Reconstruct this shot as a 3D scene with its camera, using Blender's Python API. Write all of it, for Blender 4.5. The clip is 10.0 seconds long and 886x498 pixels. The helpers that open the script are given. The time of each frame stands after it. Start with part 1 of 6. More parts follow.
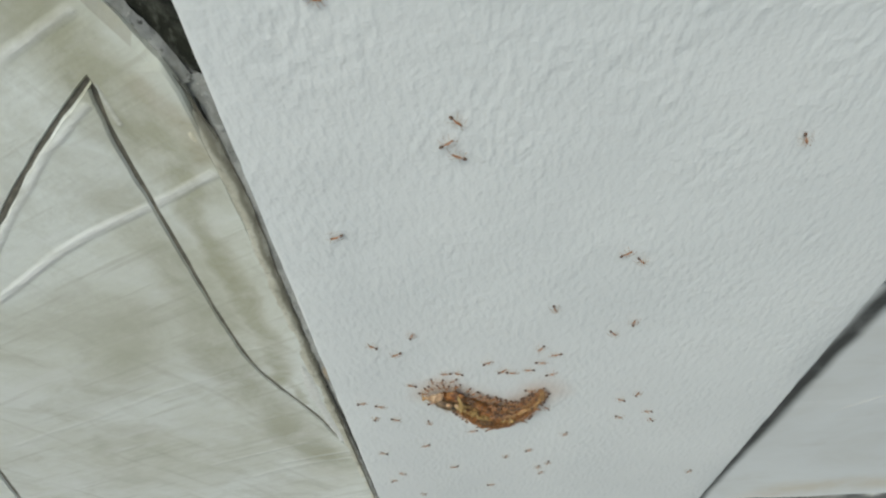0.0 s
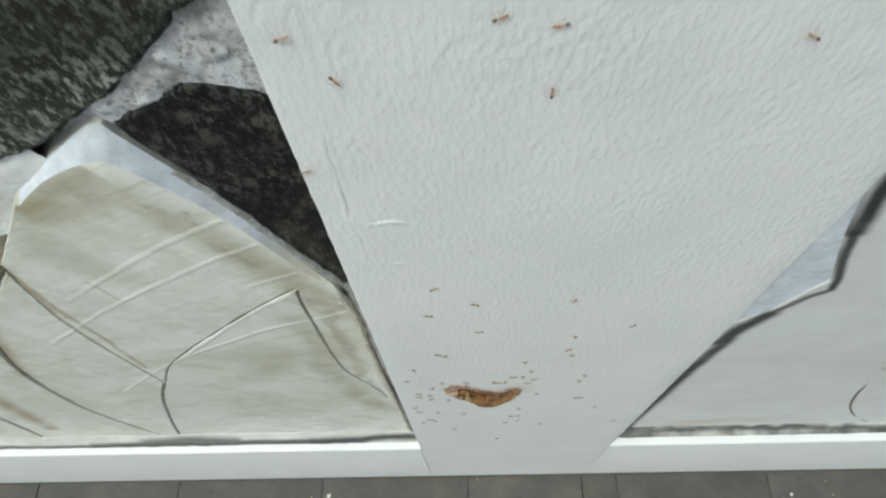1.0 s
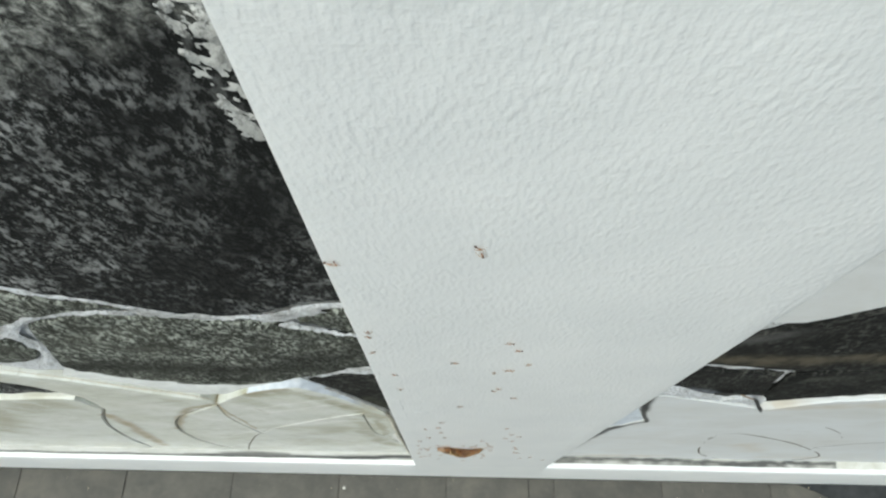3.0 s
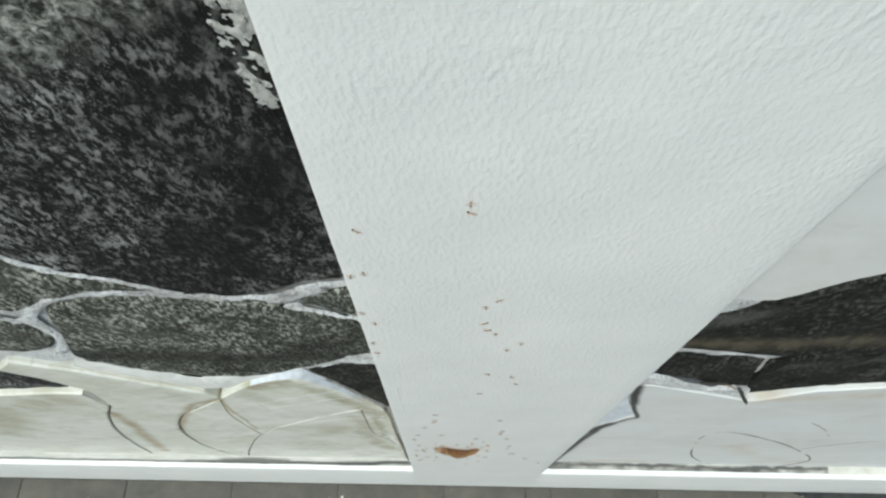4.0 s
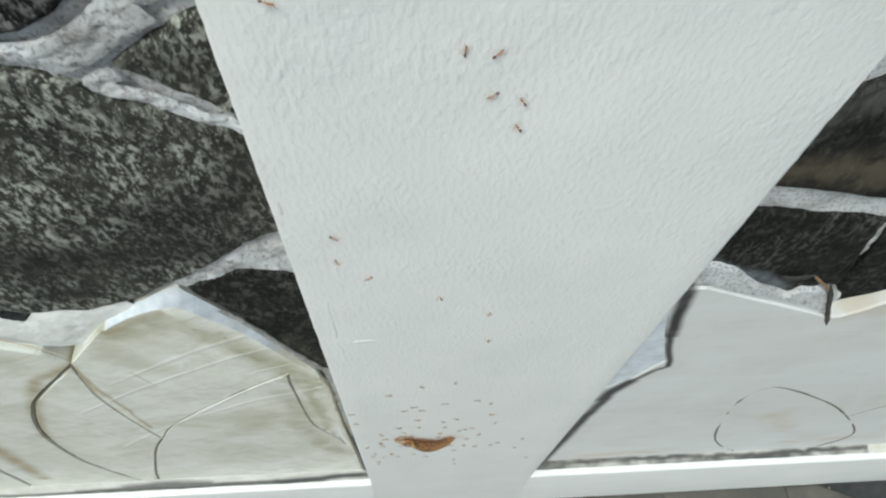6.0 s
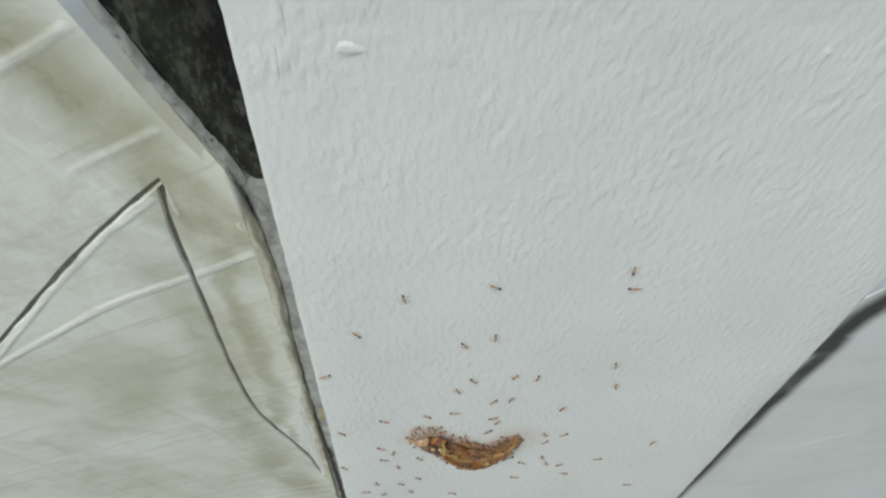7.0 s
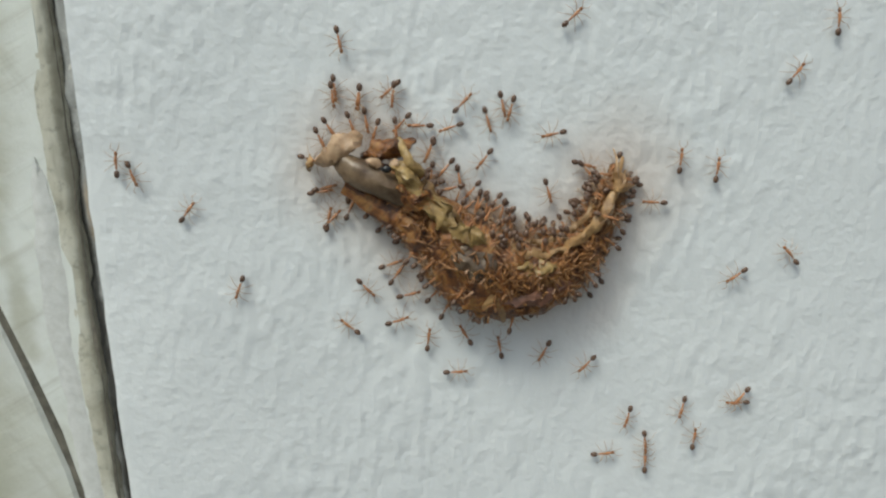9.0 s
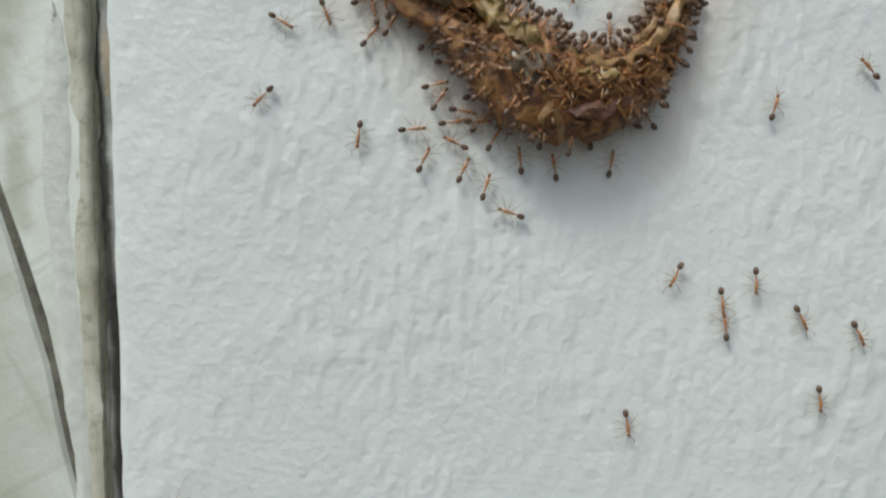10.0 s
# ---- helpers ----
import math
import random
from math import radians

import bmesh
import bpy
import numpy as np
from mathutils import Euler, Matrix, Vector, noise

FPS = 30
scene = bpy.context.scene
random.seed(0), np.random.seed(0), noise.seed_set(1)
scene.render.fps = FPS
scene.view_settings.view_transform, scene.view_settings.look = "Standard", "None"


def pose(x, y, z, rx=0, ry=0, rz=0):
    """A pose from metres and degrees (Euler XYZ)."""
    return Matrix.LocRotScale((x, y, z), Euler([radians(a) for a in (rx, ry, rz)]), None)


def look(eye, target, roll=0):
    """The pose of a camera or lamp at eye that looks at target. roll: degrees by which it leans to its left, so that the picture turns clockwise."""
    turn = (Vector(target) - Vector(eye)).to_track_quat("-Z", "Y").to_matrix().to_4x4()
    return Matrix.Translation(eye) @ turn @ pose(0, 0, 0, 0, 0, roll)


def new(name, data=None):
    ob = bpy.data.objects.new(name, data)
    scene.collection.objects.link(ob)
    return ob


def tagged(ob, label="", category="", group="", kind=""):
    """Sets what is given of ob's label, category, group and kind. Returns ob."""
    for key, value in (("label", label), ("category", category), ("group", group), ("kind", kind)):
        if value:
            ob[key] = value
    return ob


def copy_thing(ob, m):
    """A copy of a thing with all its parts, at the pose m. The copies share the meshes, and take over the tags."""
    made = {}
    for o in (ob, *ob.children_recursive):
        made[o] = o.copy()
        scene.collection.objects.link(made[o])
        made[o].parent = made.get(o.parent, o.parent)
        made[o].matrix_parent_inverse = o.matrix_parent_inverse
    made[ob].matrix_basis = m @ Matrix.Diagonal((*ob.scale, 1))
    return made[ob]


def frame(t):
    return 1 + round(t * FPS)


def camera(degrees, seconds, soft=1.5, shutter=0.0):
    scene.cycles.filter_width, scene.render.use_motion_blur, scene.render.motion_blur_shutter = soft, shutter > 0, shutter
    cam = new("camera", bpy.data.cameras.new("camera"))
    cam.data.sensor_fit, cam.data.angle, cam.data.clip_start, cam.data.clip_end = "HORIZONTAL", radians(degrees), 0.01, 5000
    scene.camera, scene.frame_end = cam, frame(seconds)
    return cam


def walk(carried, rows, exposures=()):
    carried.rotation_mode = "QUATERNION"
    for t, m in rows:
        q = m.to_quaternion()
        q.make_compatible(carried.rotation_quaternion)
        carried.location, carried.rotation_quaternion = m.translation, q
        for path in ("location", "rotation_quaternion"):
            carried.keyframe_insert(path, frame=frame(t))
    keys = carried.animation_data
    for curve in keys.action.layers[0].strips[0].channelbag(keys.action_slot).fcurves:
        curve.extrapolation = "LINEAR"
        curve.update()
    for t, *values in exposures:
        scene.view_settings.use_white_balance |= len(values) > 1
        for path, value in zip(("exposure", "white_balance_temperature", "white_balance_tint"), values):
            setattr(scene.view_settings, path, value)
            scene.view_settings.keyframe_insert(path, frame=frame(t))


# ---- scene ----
cam = camera(68.36, 10.0, soft=2.3, shutter=0.1)
ROWS = [
    (0.0, 0.0553, -0.1227, 0.7100, -52.48, 2.85, -1.60),
    (0.5, 0.0592, -0.1332, 0.7946, -57.51, 3.03, -0.61),
    (1.0, 0.0551, -0.1233, 0.9221, -63.27, 2.63, -0.56),
    (1.5, 0.0485, -0.1226, 1.0499, -68.86, 2.24, -1.68),
    (2.0, 0.0542, -0.1157, 1.1513, -70.27, 0.82, -0.81),
    (2.5, 0.0496, -0.0990, 1.2256, -67.44, -0.24, 0.68),
    (2.7, 0.0475, -0.0914, 1.2467, -67.02, -0.06, 0.87),
    (3.8, 0.0530, -0.1170, 1.2864, -64.98, 0.36, 1.72),
    (4.0, 0.0516, -0.1244, 1.2821, -64.54, 0.16, 1.03),
    (4.5, 0.0511, -0.1243, 1.2563, -63.19, -0.02, -0.76),
    (5.0, 0.0395, -0.1267, 1.2076, -62.44, 1.16, -3.74),
    (5.2, 0.0377, -0.1280, 1.1818, -62.70, 0.64, -4.90),
    (6.3, 0.0554, -0.1425, 0.9916, -58.44, -2.10, -2.74),
    (6.5, 0.0484, -0.1399, 0.9263, -55.56, -0.17, -2.37),
    (7.0, 0.0386, -0.1256, 0.7499, -51.20, -1.75, -2.34),
    (7.2, 0.0361, -0.1231, 0.6896, -47.45, -2.46, -3.05),
    (7.5, 0.0421, -0.1280, 0.6009, -42.94, -2.17, -2.80),
    (7.8, 0.0394, -0.1419, 0.5461, -34.62, -0.19, -4.00),
    (8.0, 0.0466, -0.1438, 0.5126, -29.54, 0.50, -3.05),
    (8.2, 0.0461, -0.1408, 0.5013, -24.16, 1.90, -4.10),
    (8.5, 0.0495, -0.1295, 0.4818, -17.72, 0.68, -3.70),
    (8.7, 0.0566, -0.1156, 0.4623, -15.31, 1.32, -2.73),
    (9.0, 0.0563, -0.1100, 0.4565, -11.20, 1.81, -1.54),
    (9.2, 0.0567, -0.1091, 0.4566, -9.99, 2.27, -0.60),
    (9.5, 0.0513, -0.1081, 0.4403, -6.97, 2.21, -0.81),
    (9.7, 0.0487, -0.1068, 0.4311, -4.88, 1.20, -1.30),
    (10.0, 0.0480, -0.1020, 0.4089, -0.83, 1.37, -1.38),
]
EXPOSURES = [(t, e, 6350, -1) for t, e in ((0.0, 0.12), (1.0, 0.22), (2.0, 0.5), (4.0, 0.48), (5.0, 0.48), (6.5, 0.30), (7.0, 0.15), (7.5, 0.11), (8.5, 0.12), (10.0, 0.14))]
walk(cam, [(t, pose(x, y, z, 90 + pitch, roll, yaw)) for t, x, y, z, pitch, roll, yaw in ROWS], EXPOSURES)

# ---- light: bright overcast sky, the sun veiled, high and in front of the wall ----
world = bpy.data.worlds.new("sky")
scene.world = world
world.use_nodes = True
wn, wl = world.node_tree.nodes, world.node_tree.links
sky = wn.new("ShaderNodeTexSky")
sky.sky_type, sky.sun_disc = "NISHITA", False
sky.sun_elevation, sky.sun_rotation = radians(58), radians(200)
sky.air_density, sky.dust_density, sky.ozone_density = 1.0, 4.0, 1.0
wl.new(sky.outputs["Color"], wn["Background"].inputs["Color"])
wn["Background"].inputs["Strength"].default_value = 0.10
sun = new("sun", bpy.data.lights.new("sun", "SUN"))
sun.data.energy, sun.data.angle, sun.data.color = 1.75, radians(18), (1.0, 0.97, 0.92)
sun.matrix_basis = look((-1.9, -2.0, 4.1), (0, 0, 0))


# ---- materials ----
def material(name):
    m = bpy.data.materials.new(name)
    m.use_nodes = True
    return m, m.node_tree.nodes, m.node_tree.links, m.node_tree.nodes["Principled BSDF"]


def place(nodes, links, stretch=(1, 1, 1), turn=(0, 0, 0)):
    geo = nodes.new("ShaderNodeNewGeometry")
    mp = nodes.new("ShaderNodeMapping")
    mp.inputs["Scale"].default_value = stretch
    mp.inputs["Rotation"].default_value = [radians(a) for a in turn]
    links.new(geo.outputs["Position"], mp.inputs["Vector"])
    return mp.outputs["Vector"]


def grain(nodes, links, vec, scale, detail=4.0, rough=0.55, distort=0.0):
    n = nodes.new("ShaderNodeTexNoise")
    n.inputs["Scale"].default_value, n.inputs["Detail"].default_value = scale, detail
    n.inputs["Roughness"].default_value, n.inputs["Distortion"].default_value = rough, distort
    links.new(vec, n.inputs["Vector"])
    return n.outputs["Fac"]


def ramp(nodes, links, fac, *stops):
    r = nodes.new("ShaderNodeValToRGB")
    e = r.color_ramp.elements
    while len(e) < len(stops):
        e.new(0.5)
    for el, (p, c) in zip(e, stops):
        el.position = p
        el.color = (*c, 1) if isinstance(c, tuple) else (c, c, c, 1)
    links.new(fac, r.inputs["Fac"])
    return r.outputs["Color"]


def mix(nodes, links, fac, a, b, kind="MIX"):
    n = nodes.new("ShaderNodeMix")
    n.data_type, n.blend_type = "RGBA", kind
    for sock, v in ((n.inputs[0], fac), (n.inputs[6], a), (n.inputs[7], b)):
        if hasattr(v, "is_output"):
            links.new(v, sock)
        elif isinstance(v, tuple):
            sock.default_value = (*v, 1)
        else:
            sock.default_value = v
    return n.outputs[2]


def bump(nodes, links, bsdf, *layers):
    last = None
    for height, strength, dist in layers:
        b = nodes.new("ShaderNodeBump")
        b.inputs["Strength"].default_value, b.inputs["Distance"].default_value = strength, dist
        links.new(height, b.inputs["Height"])
        if last:
            links.new(last, b.inputs["Normal"])
        last = b.outputs["Normal"]
    links.new(last, bsdf.inputs["Normal"])


def stroke(n, l, vec, a, b, width, soft, strength=1.0):
    """1 along the line from a to b (x, z), fading to 0 at the width."""
    def vm(op, p, q):
        k = n.new("ShaderNodeVectorMath")
        k.operation = op
        for sock, v in ((k.inputs[0], p), (k.inputs[1], q)):
            if hasattr(v, "is_output"):
                l.new(v, sock)
            else:
                sock.default_value = v
        return k
    ba = Vector((b[0] - a[0], 0, b[1] - a[1]))
    pa = vm("SUBTRACT", vec, (a[0], 0, a[1])).outputs["Vector"]
    h = n.new("ShaderNodeMath")
    h.operation, h.use_clamp = "MULTIPLY", True
    l.new(vm("DOT_PRODUCT", pa, tuple(ba)).outputs["Value"], h.inputs[0])
    h.inputs[1].default_value = 1 / ba.length_squared
    along = n.new("ShaderNodeVectorMath")
    along.operation = "SCALE"
    along.inputs[0].default_value = tuple(ba)
    l.new(h.outputs[0], along.inputs["Scale"])
    off = n.new("ShaderNodeVectorMath")
    off.operation = "LENGTH"
    l.new(vm("SUBTRACT", pa, along.outputs["Vector"]).outputs["Vector"], off.inputs[0])
    r = n.new("ShaderNodeMapRange")
    r.interpolation_type = "SMOOTHSTEP"
    for s, v in zip(("From Min", "From Max", "To Min", "To Max"), (width * soft, width, strength, 0.0)):
        r.inputs[s].default_value = v
    l.new(off.outputs["Value"], r.inputs["Value"])
    return r.outputs["Result"]


def most(n, l, facs):
    last = facs[0]
    for f in facs[1:]:
        m = n.new("ShaderNodeMath")
        m.operation = "MAXIMUM"
        l.new(last, m.inputs[0])
        l.new(f, m.inputs[1])
        last = m.outputs[0]
    return last


def wavering(n, l, vec, scale, amount):
    """The place on the wall, shifted a little by noise and laid flat."""
    t = n.new("ShaderNodeTexNoise")
    t.inputs["Scale"].default_value, t.inputs["Detail"].default_value = scale, 5
    l.new(vec, t.inputs["Vector"])
    s = n.new("ShaderNodeVectorMath")
    s.operation = "MULTIPLY_ADD"
    s.inputs[1].default_value = (amount, 0, amount)
    l.new(t.outputs["Color"], s.inputs[0])
    o = n.new("ShaderNodeVectorMath")
    o.operation = "MULTIPLY_ADD"
    o.inputs[1].default_value, o.inputs[2].default_value = (1, 0, 1), (-amount / 2, 0, -amount / 2)
    l.new(vec, o.inputs[0])
    l.new(o.outputs["Vector"], s.inputs[2])
    return s.outputs["Vector"]


def white_paint():
    m, n, l, b = material("white_wall_paint")
    v = place(n, l)
    big = grain(n, l, v, 14, 5, 0.6)
    # roller stipple: soft drops, denser in some patches than in others
    mid = grain(n, l, place(n, l, (1, 1, 0.75)), 120, 0.0, 0.5)
    drops = grain(n, l, place(n, l, (1, 1, 0.52)), 440, 0.8, 0.45)
    patchy = ramp(n, l, grain(n, l, v, 36, 2.0, 0.5), (0.36, 0.40), (0.62, 1.0))
    drops = mix(n, l, 1.0, drops, patchy, "MULTIPLY")
    fine = grain(n, l, v, 800, 1.0, 0.5)
    spots = grain(n, l, v, 55, 6, 0.7)
    col = ramp(n, l, big, (0.3, (0.69, 0.715, 0.72)), (0.75, (0.76, 0.78, 0.78)))
    dirt = ramp(n, l, spots, (0.66, 0.0), (0.8, 0.35))
    col = mix(n, l, dirt, col, (0.60, 0.59, 0.56))
    # faint reddish seepage round the carcass, with its warm contact shadow painted in
    near = wavering(n, l, v, 60, 0.012)
    seep_shade = most(n, l, [stroke(n, l, near, p, q, 0.018, 0.15, 0.62) for p, q in (((0.044, 0.450), (0.062, 0.433)), ((0.062, 0.433), (0.078, 0.429)), ((0.078, 0.429), (0.088, 0.446)))])
    col = mix(n, l, seep_shade, col, (0.60, 0.50, 0.43))
    l.new(col, b.inputs["Base Color"])
    b.inputs["Roughness"].default_value = 0.37
    b.inputs["Specular IOR Level"].default_value = 0.5
    bump(n, l, b, (mid, 0.16, 0.0013), (drops, 0.50, 0.0012), (fine, 0.35, 0.0005))
    return m


# brush strokes of lime on the pale stones and crack-rim highlights: half width, strength, and the line in x, z
LIME_BROAD = [(0.0026, 0.75, [(-0.0500, 0.6835), (-0.0833, 0.6633), (-0.1216, 0.6348), (-0.1633, 0.6013)]),
              (0.0025, 0.85, [(-0.0405, 0.6610), (-0.0684, 0.6456), (-0.1011, 0.6236), (-0.1532, 0.5848), (-0.2124, 0.5321)]),
              (0.0025, 1.00, [(-0.0150, 0.5755), (-0.0452, 0.5600), (-0.0780, 0.5420), (-0.1180, 0.5140), (-0.1478, 0.4895), (-0.1796, 0.4600), (-0.2267, 0.4070)]),
              (0.0024, 0.60, [(-0.0300, 0.6300), (-0.0474, 0.6211), (-0.0576, 0.6153)])]
# the first and last rows are painted highlights on the cracks' rims
LIME_FINE_AND_GLINTS = [(0.0017, 0.85, [(-0.0392, 0.6030), (-0.0583, 0.5868), (-0.0893, 0.5546), (-0.1206, 0.5206), (-0.1412, 0.4948)]),
             (0.0020, 0.28, [(-0.0495, 0.4502), (-0.0888, 0.4312), (-0.1433, 0.4008), (-0.1889, 0.3764)]),
             (0.0026, 0.45, [(-0.0099, 0.3355), (-0.0399, 0.3287), (-0.0781, 0.3094)]),
             (0.0016, 0.22, [(-0.0245, 0.4063), (-0.0516, 0.3944), (-0.0790, 0.3851)]),
             (0.0020, 0.50, [(-0.0134, 0.3452), (-0.0332, 0.3393), (-0.0541, 0.3304)]),
             (0.0018, 0.35, [(-0.0298, 0.3649), (-0.0541, 0.3526), (-0.0965, 0.3335)]),
             (0.0014, 0.25, [(-0.0284, 0.4710), (-0.0362, 0.4689)]),
             (0.0012, 0.70, [(-0.0340, 0.6090), (-0.0335, 0.5960)])]
# tan and brown water stains on them
SOAKED = [(0.0190, 0.80, [(-0.1260, 0.6960), (-0.0851, 0.7120), (-0.0620, 0.6780), (-0.0400, 0.6230), (-0.0220, 0.5720)]),
          (0.0240, 0.38, [(-0.1326, 0.6723), (-0.1245, 0.6324)]),
          (0.0200, 0.50, [(-0.0430, 0.5600), (-0.0400, 0.4400)]),
          (0.0075, 0.85, [(-0.0250, 0.5720), (-0.0265, 0.4400)]),
          (0.0035, 0.55, [(-0.0222, 0.5150), (-0.0240, 0.4500), (-0.0205, 0.4130)]),
          (0.0220, 0.32, [(-0.0700, 0.5000), (-0.1100, 0.4450), (-0.1400, 0.4150)]),
          (0.0220, 0.65, [(-0.0480, 0.4700), (-0.0400, 0.3900), (-0.0300, 0.3400)]),
          (0.0400, 0.60, [(-0.3300, 0.6300), (-0.4400, 0.5600), (-0.5200, 0.4000)])]
SPOTS = [(0.0040, 0.35, [(-0.0748, 0.6979), (-0.0635, 0.6848)]),
         (0.0045, 0.38, [(-0.0600, 0.6630), (-0.0560, 0.6520), (-0.0470, 0.6380)]),
         (0.0030, 0.45, [(-0.0622, 0.6912), (-0.0601, 0.6794)]),
         (0.0035, 0.28, [(-0.0390, 0.6130), (-0.0300, 0.5900)])]
BROWNED = [(0.0034, 0.75, [(-0.1690, 0.6500), (-0.1755, 0.5931), (-0.1745, 0.5492), (-0.1790, 0.4750)]),
           (0.0014, 0.60, [(-0.1393, 0.6267), (-0.1318, 0.5984)]),
           (0.0150, 0.85, [(-0.3128, 0.5627), (-0.3230, 0.4885), (-0.3420, 0.4096), (-0.3722, 0.2660)]),
           (0.0090, 0.75, [(-0.1720, 0.6430), (-0.2061, 0.6170), (-0.2416, 0.5499), (-0.2760, 0.4600)]),
           (0.0060, 0.55, [(-0.0225, 0.6080), (-0.0160, 0.5946), (-0.0150, 0.5820)]),
           (0.0060, 0.55, [(-0.1259, 0.6985), (-0.0853, 0.7253)]),
           (0.0060, 0.60, [(-0.2990, 0.7750), (-0.2514, 0.7480), (-0.2050, 0.7000)])]


EVERYWHERE = (-9.0, 9.0, -9.0, 9.0)


def lines(n, l, vec, rows, soft, within=EVERYWHERE):
    """The strongest of several painted lines, each given by its half width, strength and points, as far as they come within x0, x1, z0, z1."""
    x0, x1, z0, z1 = within
    found = [stroke(n, l, vec, p, q, w, soft, k) for w, k, pts in rows for p, q in zip(pts, pts[1:])
             if max(p[0], q[0]) + w > x0 and min(p[0], q[0]) - w < x1 and max(p[1], q[1]) + w > z0 and min(p[1], q[1]) - w < z1]
    if found:
        return most(n, l, found)
    none = n.new("ShaderNodeValue")
    none.outputs[0].default_value = 0.0
    return none.outputs[0]


def pale_stone(within):
    m, n, l, b = material("limewashed_stone")
    v = place(n, l)
    turned = place(n, l, (1, 1, 1), (0, 27, 0))

    def stretched(sx, sz):
        q = n.new("ShaderNodeMapping")
        q.inputs["Scale"].default_value = (sx, sx, sz)
        l.new(turned, q.inputs["Vector"])
        return q.outputs["Vector"]

    streak = grain(n, l, stretched(14, 90), 1.0, 6, 0.65, 0.3)
    hair = grain(n, l, stretched(14, 300), 1.0, 4, 0.6, 0.1)
    cross = grain(n, l, stretched(150, 12), 1.0, 4, 0.6, 0.1)
    cloud = grain(n, l, v, 8, 7, 0.62, 0.4)
    patch = grain(n, l, v, 34, 8, 0.68, 0.6)
    fine = grain(n, l, v, 300, 6, 0.7)
    rnd = n.new("ShaderNodeObjectInfo").outputs["Random"]
    base = ramp(n, l, cloud, (0.30, (0.58, 0.59, 0.495)), (0.42, (0.68, 0.695, 0.62)), (0.55, (0.765, 0.79, 0.745)))
    base = mix(n, l, ramp(n, l, patch, (0.48, 0.0), (0.62, 0.36)), base, (0.48, 0.475, 0.395))
    base = mix(n, l, ramp(n, l, patch, (0.32, 0.45), (0.44, 0.0)), base, (0.77, 0.785, 0.75))
    base = mix(n, l, ramp(n, l, streak, (0.36, 0.35), (0.46, 0.0)), base, (0.78, 0.79, 0.77))
    base = mix(n, l, ramp(n, l, streak, (0.54, 0.0), (0.66, 0.20)), base, (0.49, 0.48, 0.40))
    base = mix(n, l, ramp(n, l, hair, (0.58, 0.0), (0.68, 0.32)), base, (0.42, 0.405, 0.34))
    base = mix(n, l, ramp(n, l, cross, (0.58, 0.0), (0.70, 0.28)), base, (0.43, 0.415, 0.35))
    broken = ramp(n, l, patch, (0.34, 0.45), (0.54, 1.0))
    soak = mix(n, l, 1.0, lines(n, l, wavering(n, l, v, 26, 0.026), SOAKED, 0.1, within), broken, "MULTIPLY")
    base = mix(n, l, soak, base, (0.40, 0.39, 0.28))
    spot = mix(n, l, 1.0, lines(n, l, wavering(n, l, v, 90, 0.012), SPOTS, 0.1, within), ramp(n, l, fine, (0.40, 0.15), (0.54, 1.0)), "MULTIPLY")
    base = mix(n, l, spot, base, (0.28, 0.26, 0.18))
    brown = mix(n, l, 1.0, lines(n, l, wavering(n, l, v, 40, 0.006), BROWNED, 0.0, within), broken, "MULTIPLY")
    base = mix(n, l, brown, base, (0.36, 0.295, 0.175))
    near = wavering(n, l, v, 22, 0.0035)
    worn = mix(n, l, 1.0, ramp(n, l, hair, (0.42, 1.0), (0.62, 0.55)), ramp(n, l, patch, (0.40, 1.0), (0.62, 0.55)), "MULTIPLY")
    lime = lines(n, l, near, LIME_BROAD, 0.15, within)
    lime = mix(n, l, 1.0, lime, lines(n, l, near, LIME_FINE_AND_GLINTS, 0.1, within), "LIGHTEN")
    lime = mix(n, l, 1.0, lime, worn, "MULTIPLY")
    base = mix(n, l, lime, base, (0.86, 0.865, 0.845))
    base = mix(n, l, 1.0, base, ramp(n, l, rnd, (0.0, 0.93), (1.0, 1.0)), "MULTIPLY")
    l.new(base, b.inputs["Base Color"])
    b.inputs["Roughness"].default_value, b.inputs["Specular IOR Level"].default_value = 0.27, 0.75
    bump(n, l, b, (streak, 0.25, 0.0012), (lime, 0.45, 0.0012), (hair, 0.3, 0.0005), (cross, 0.2, 0.0005), (fine, 0.35, 0.0005))
    return m


# gap shade and smudges painted on the whitewashed stone along the pillar, tan ones low down
SHADE_AND_SMUDGES = [(0.0078, 1.00, [(0.2150, 0.7280), (0.2215, 0.6890), (0.2290, 0.6560)]),
           (0.0042, 0.95, [(0.2290, 0.6560), (0.2372, 0.6280), (0.2470, 0.6015), (0.2500, 0.5900)]),
           (0.0045, 0.85, [(0.2490, 0.5880), (0.2425, 0.5800), (0.2318, 0.5540)]),
           (0.0100, 0.97, [(0.2318, 0.5540), (0.2235, 0.5280), (0.2205, 0.5000)]),
           (0.0085, 0.97, [(0.2240, 0.5100), (0.2220, 0.4500), (0.2210, 0.3830), (0.2195, 0.2060)])]
YELLOWED = [(0.0300, 0.60, [(0.2700, 0.2250), (0.3600, 0.2350)]),
            (0.0300, 0.50, [(0.4250, 0.4100), (0.4700, 0.3300)]),
            (0.0200, 0.60, [(0.3400, 0.6850), (0.4800, 0.7300)]),
            (0.0160, 0.50, [(0.5100, 0.2500), (0.5900, 0.2600)])]


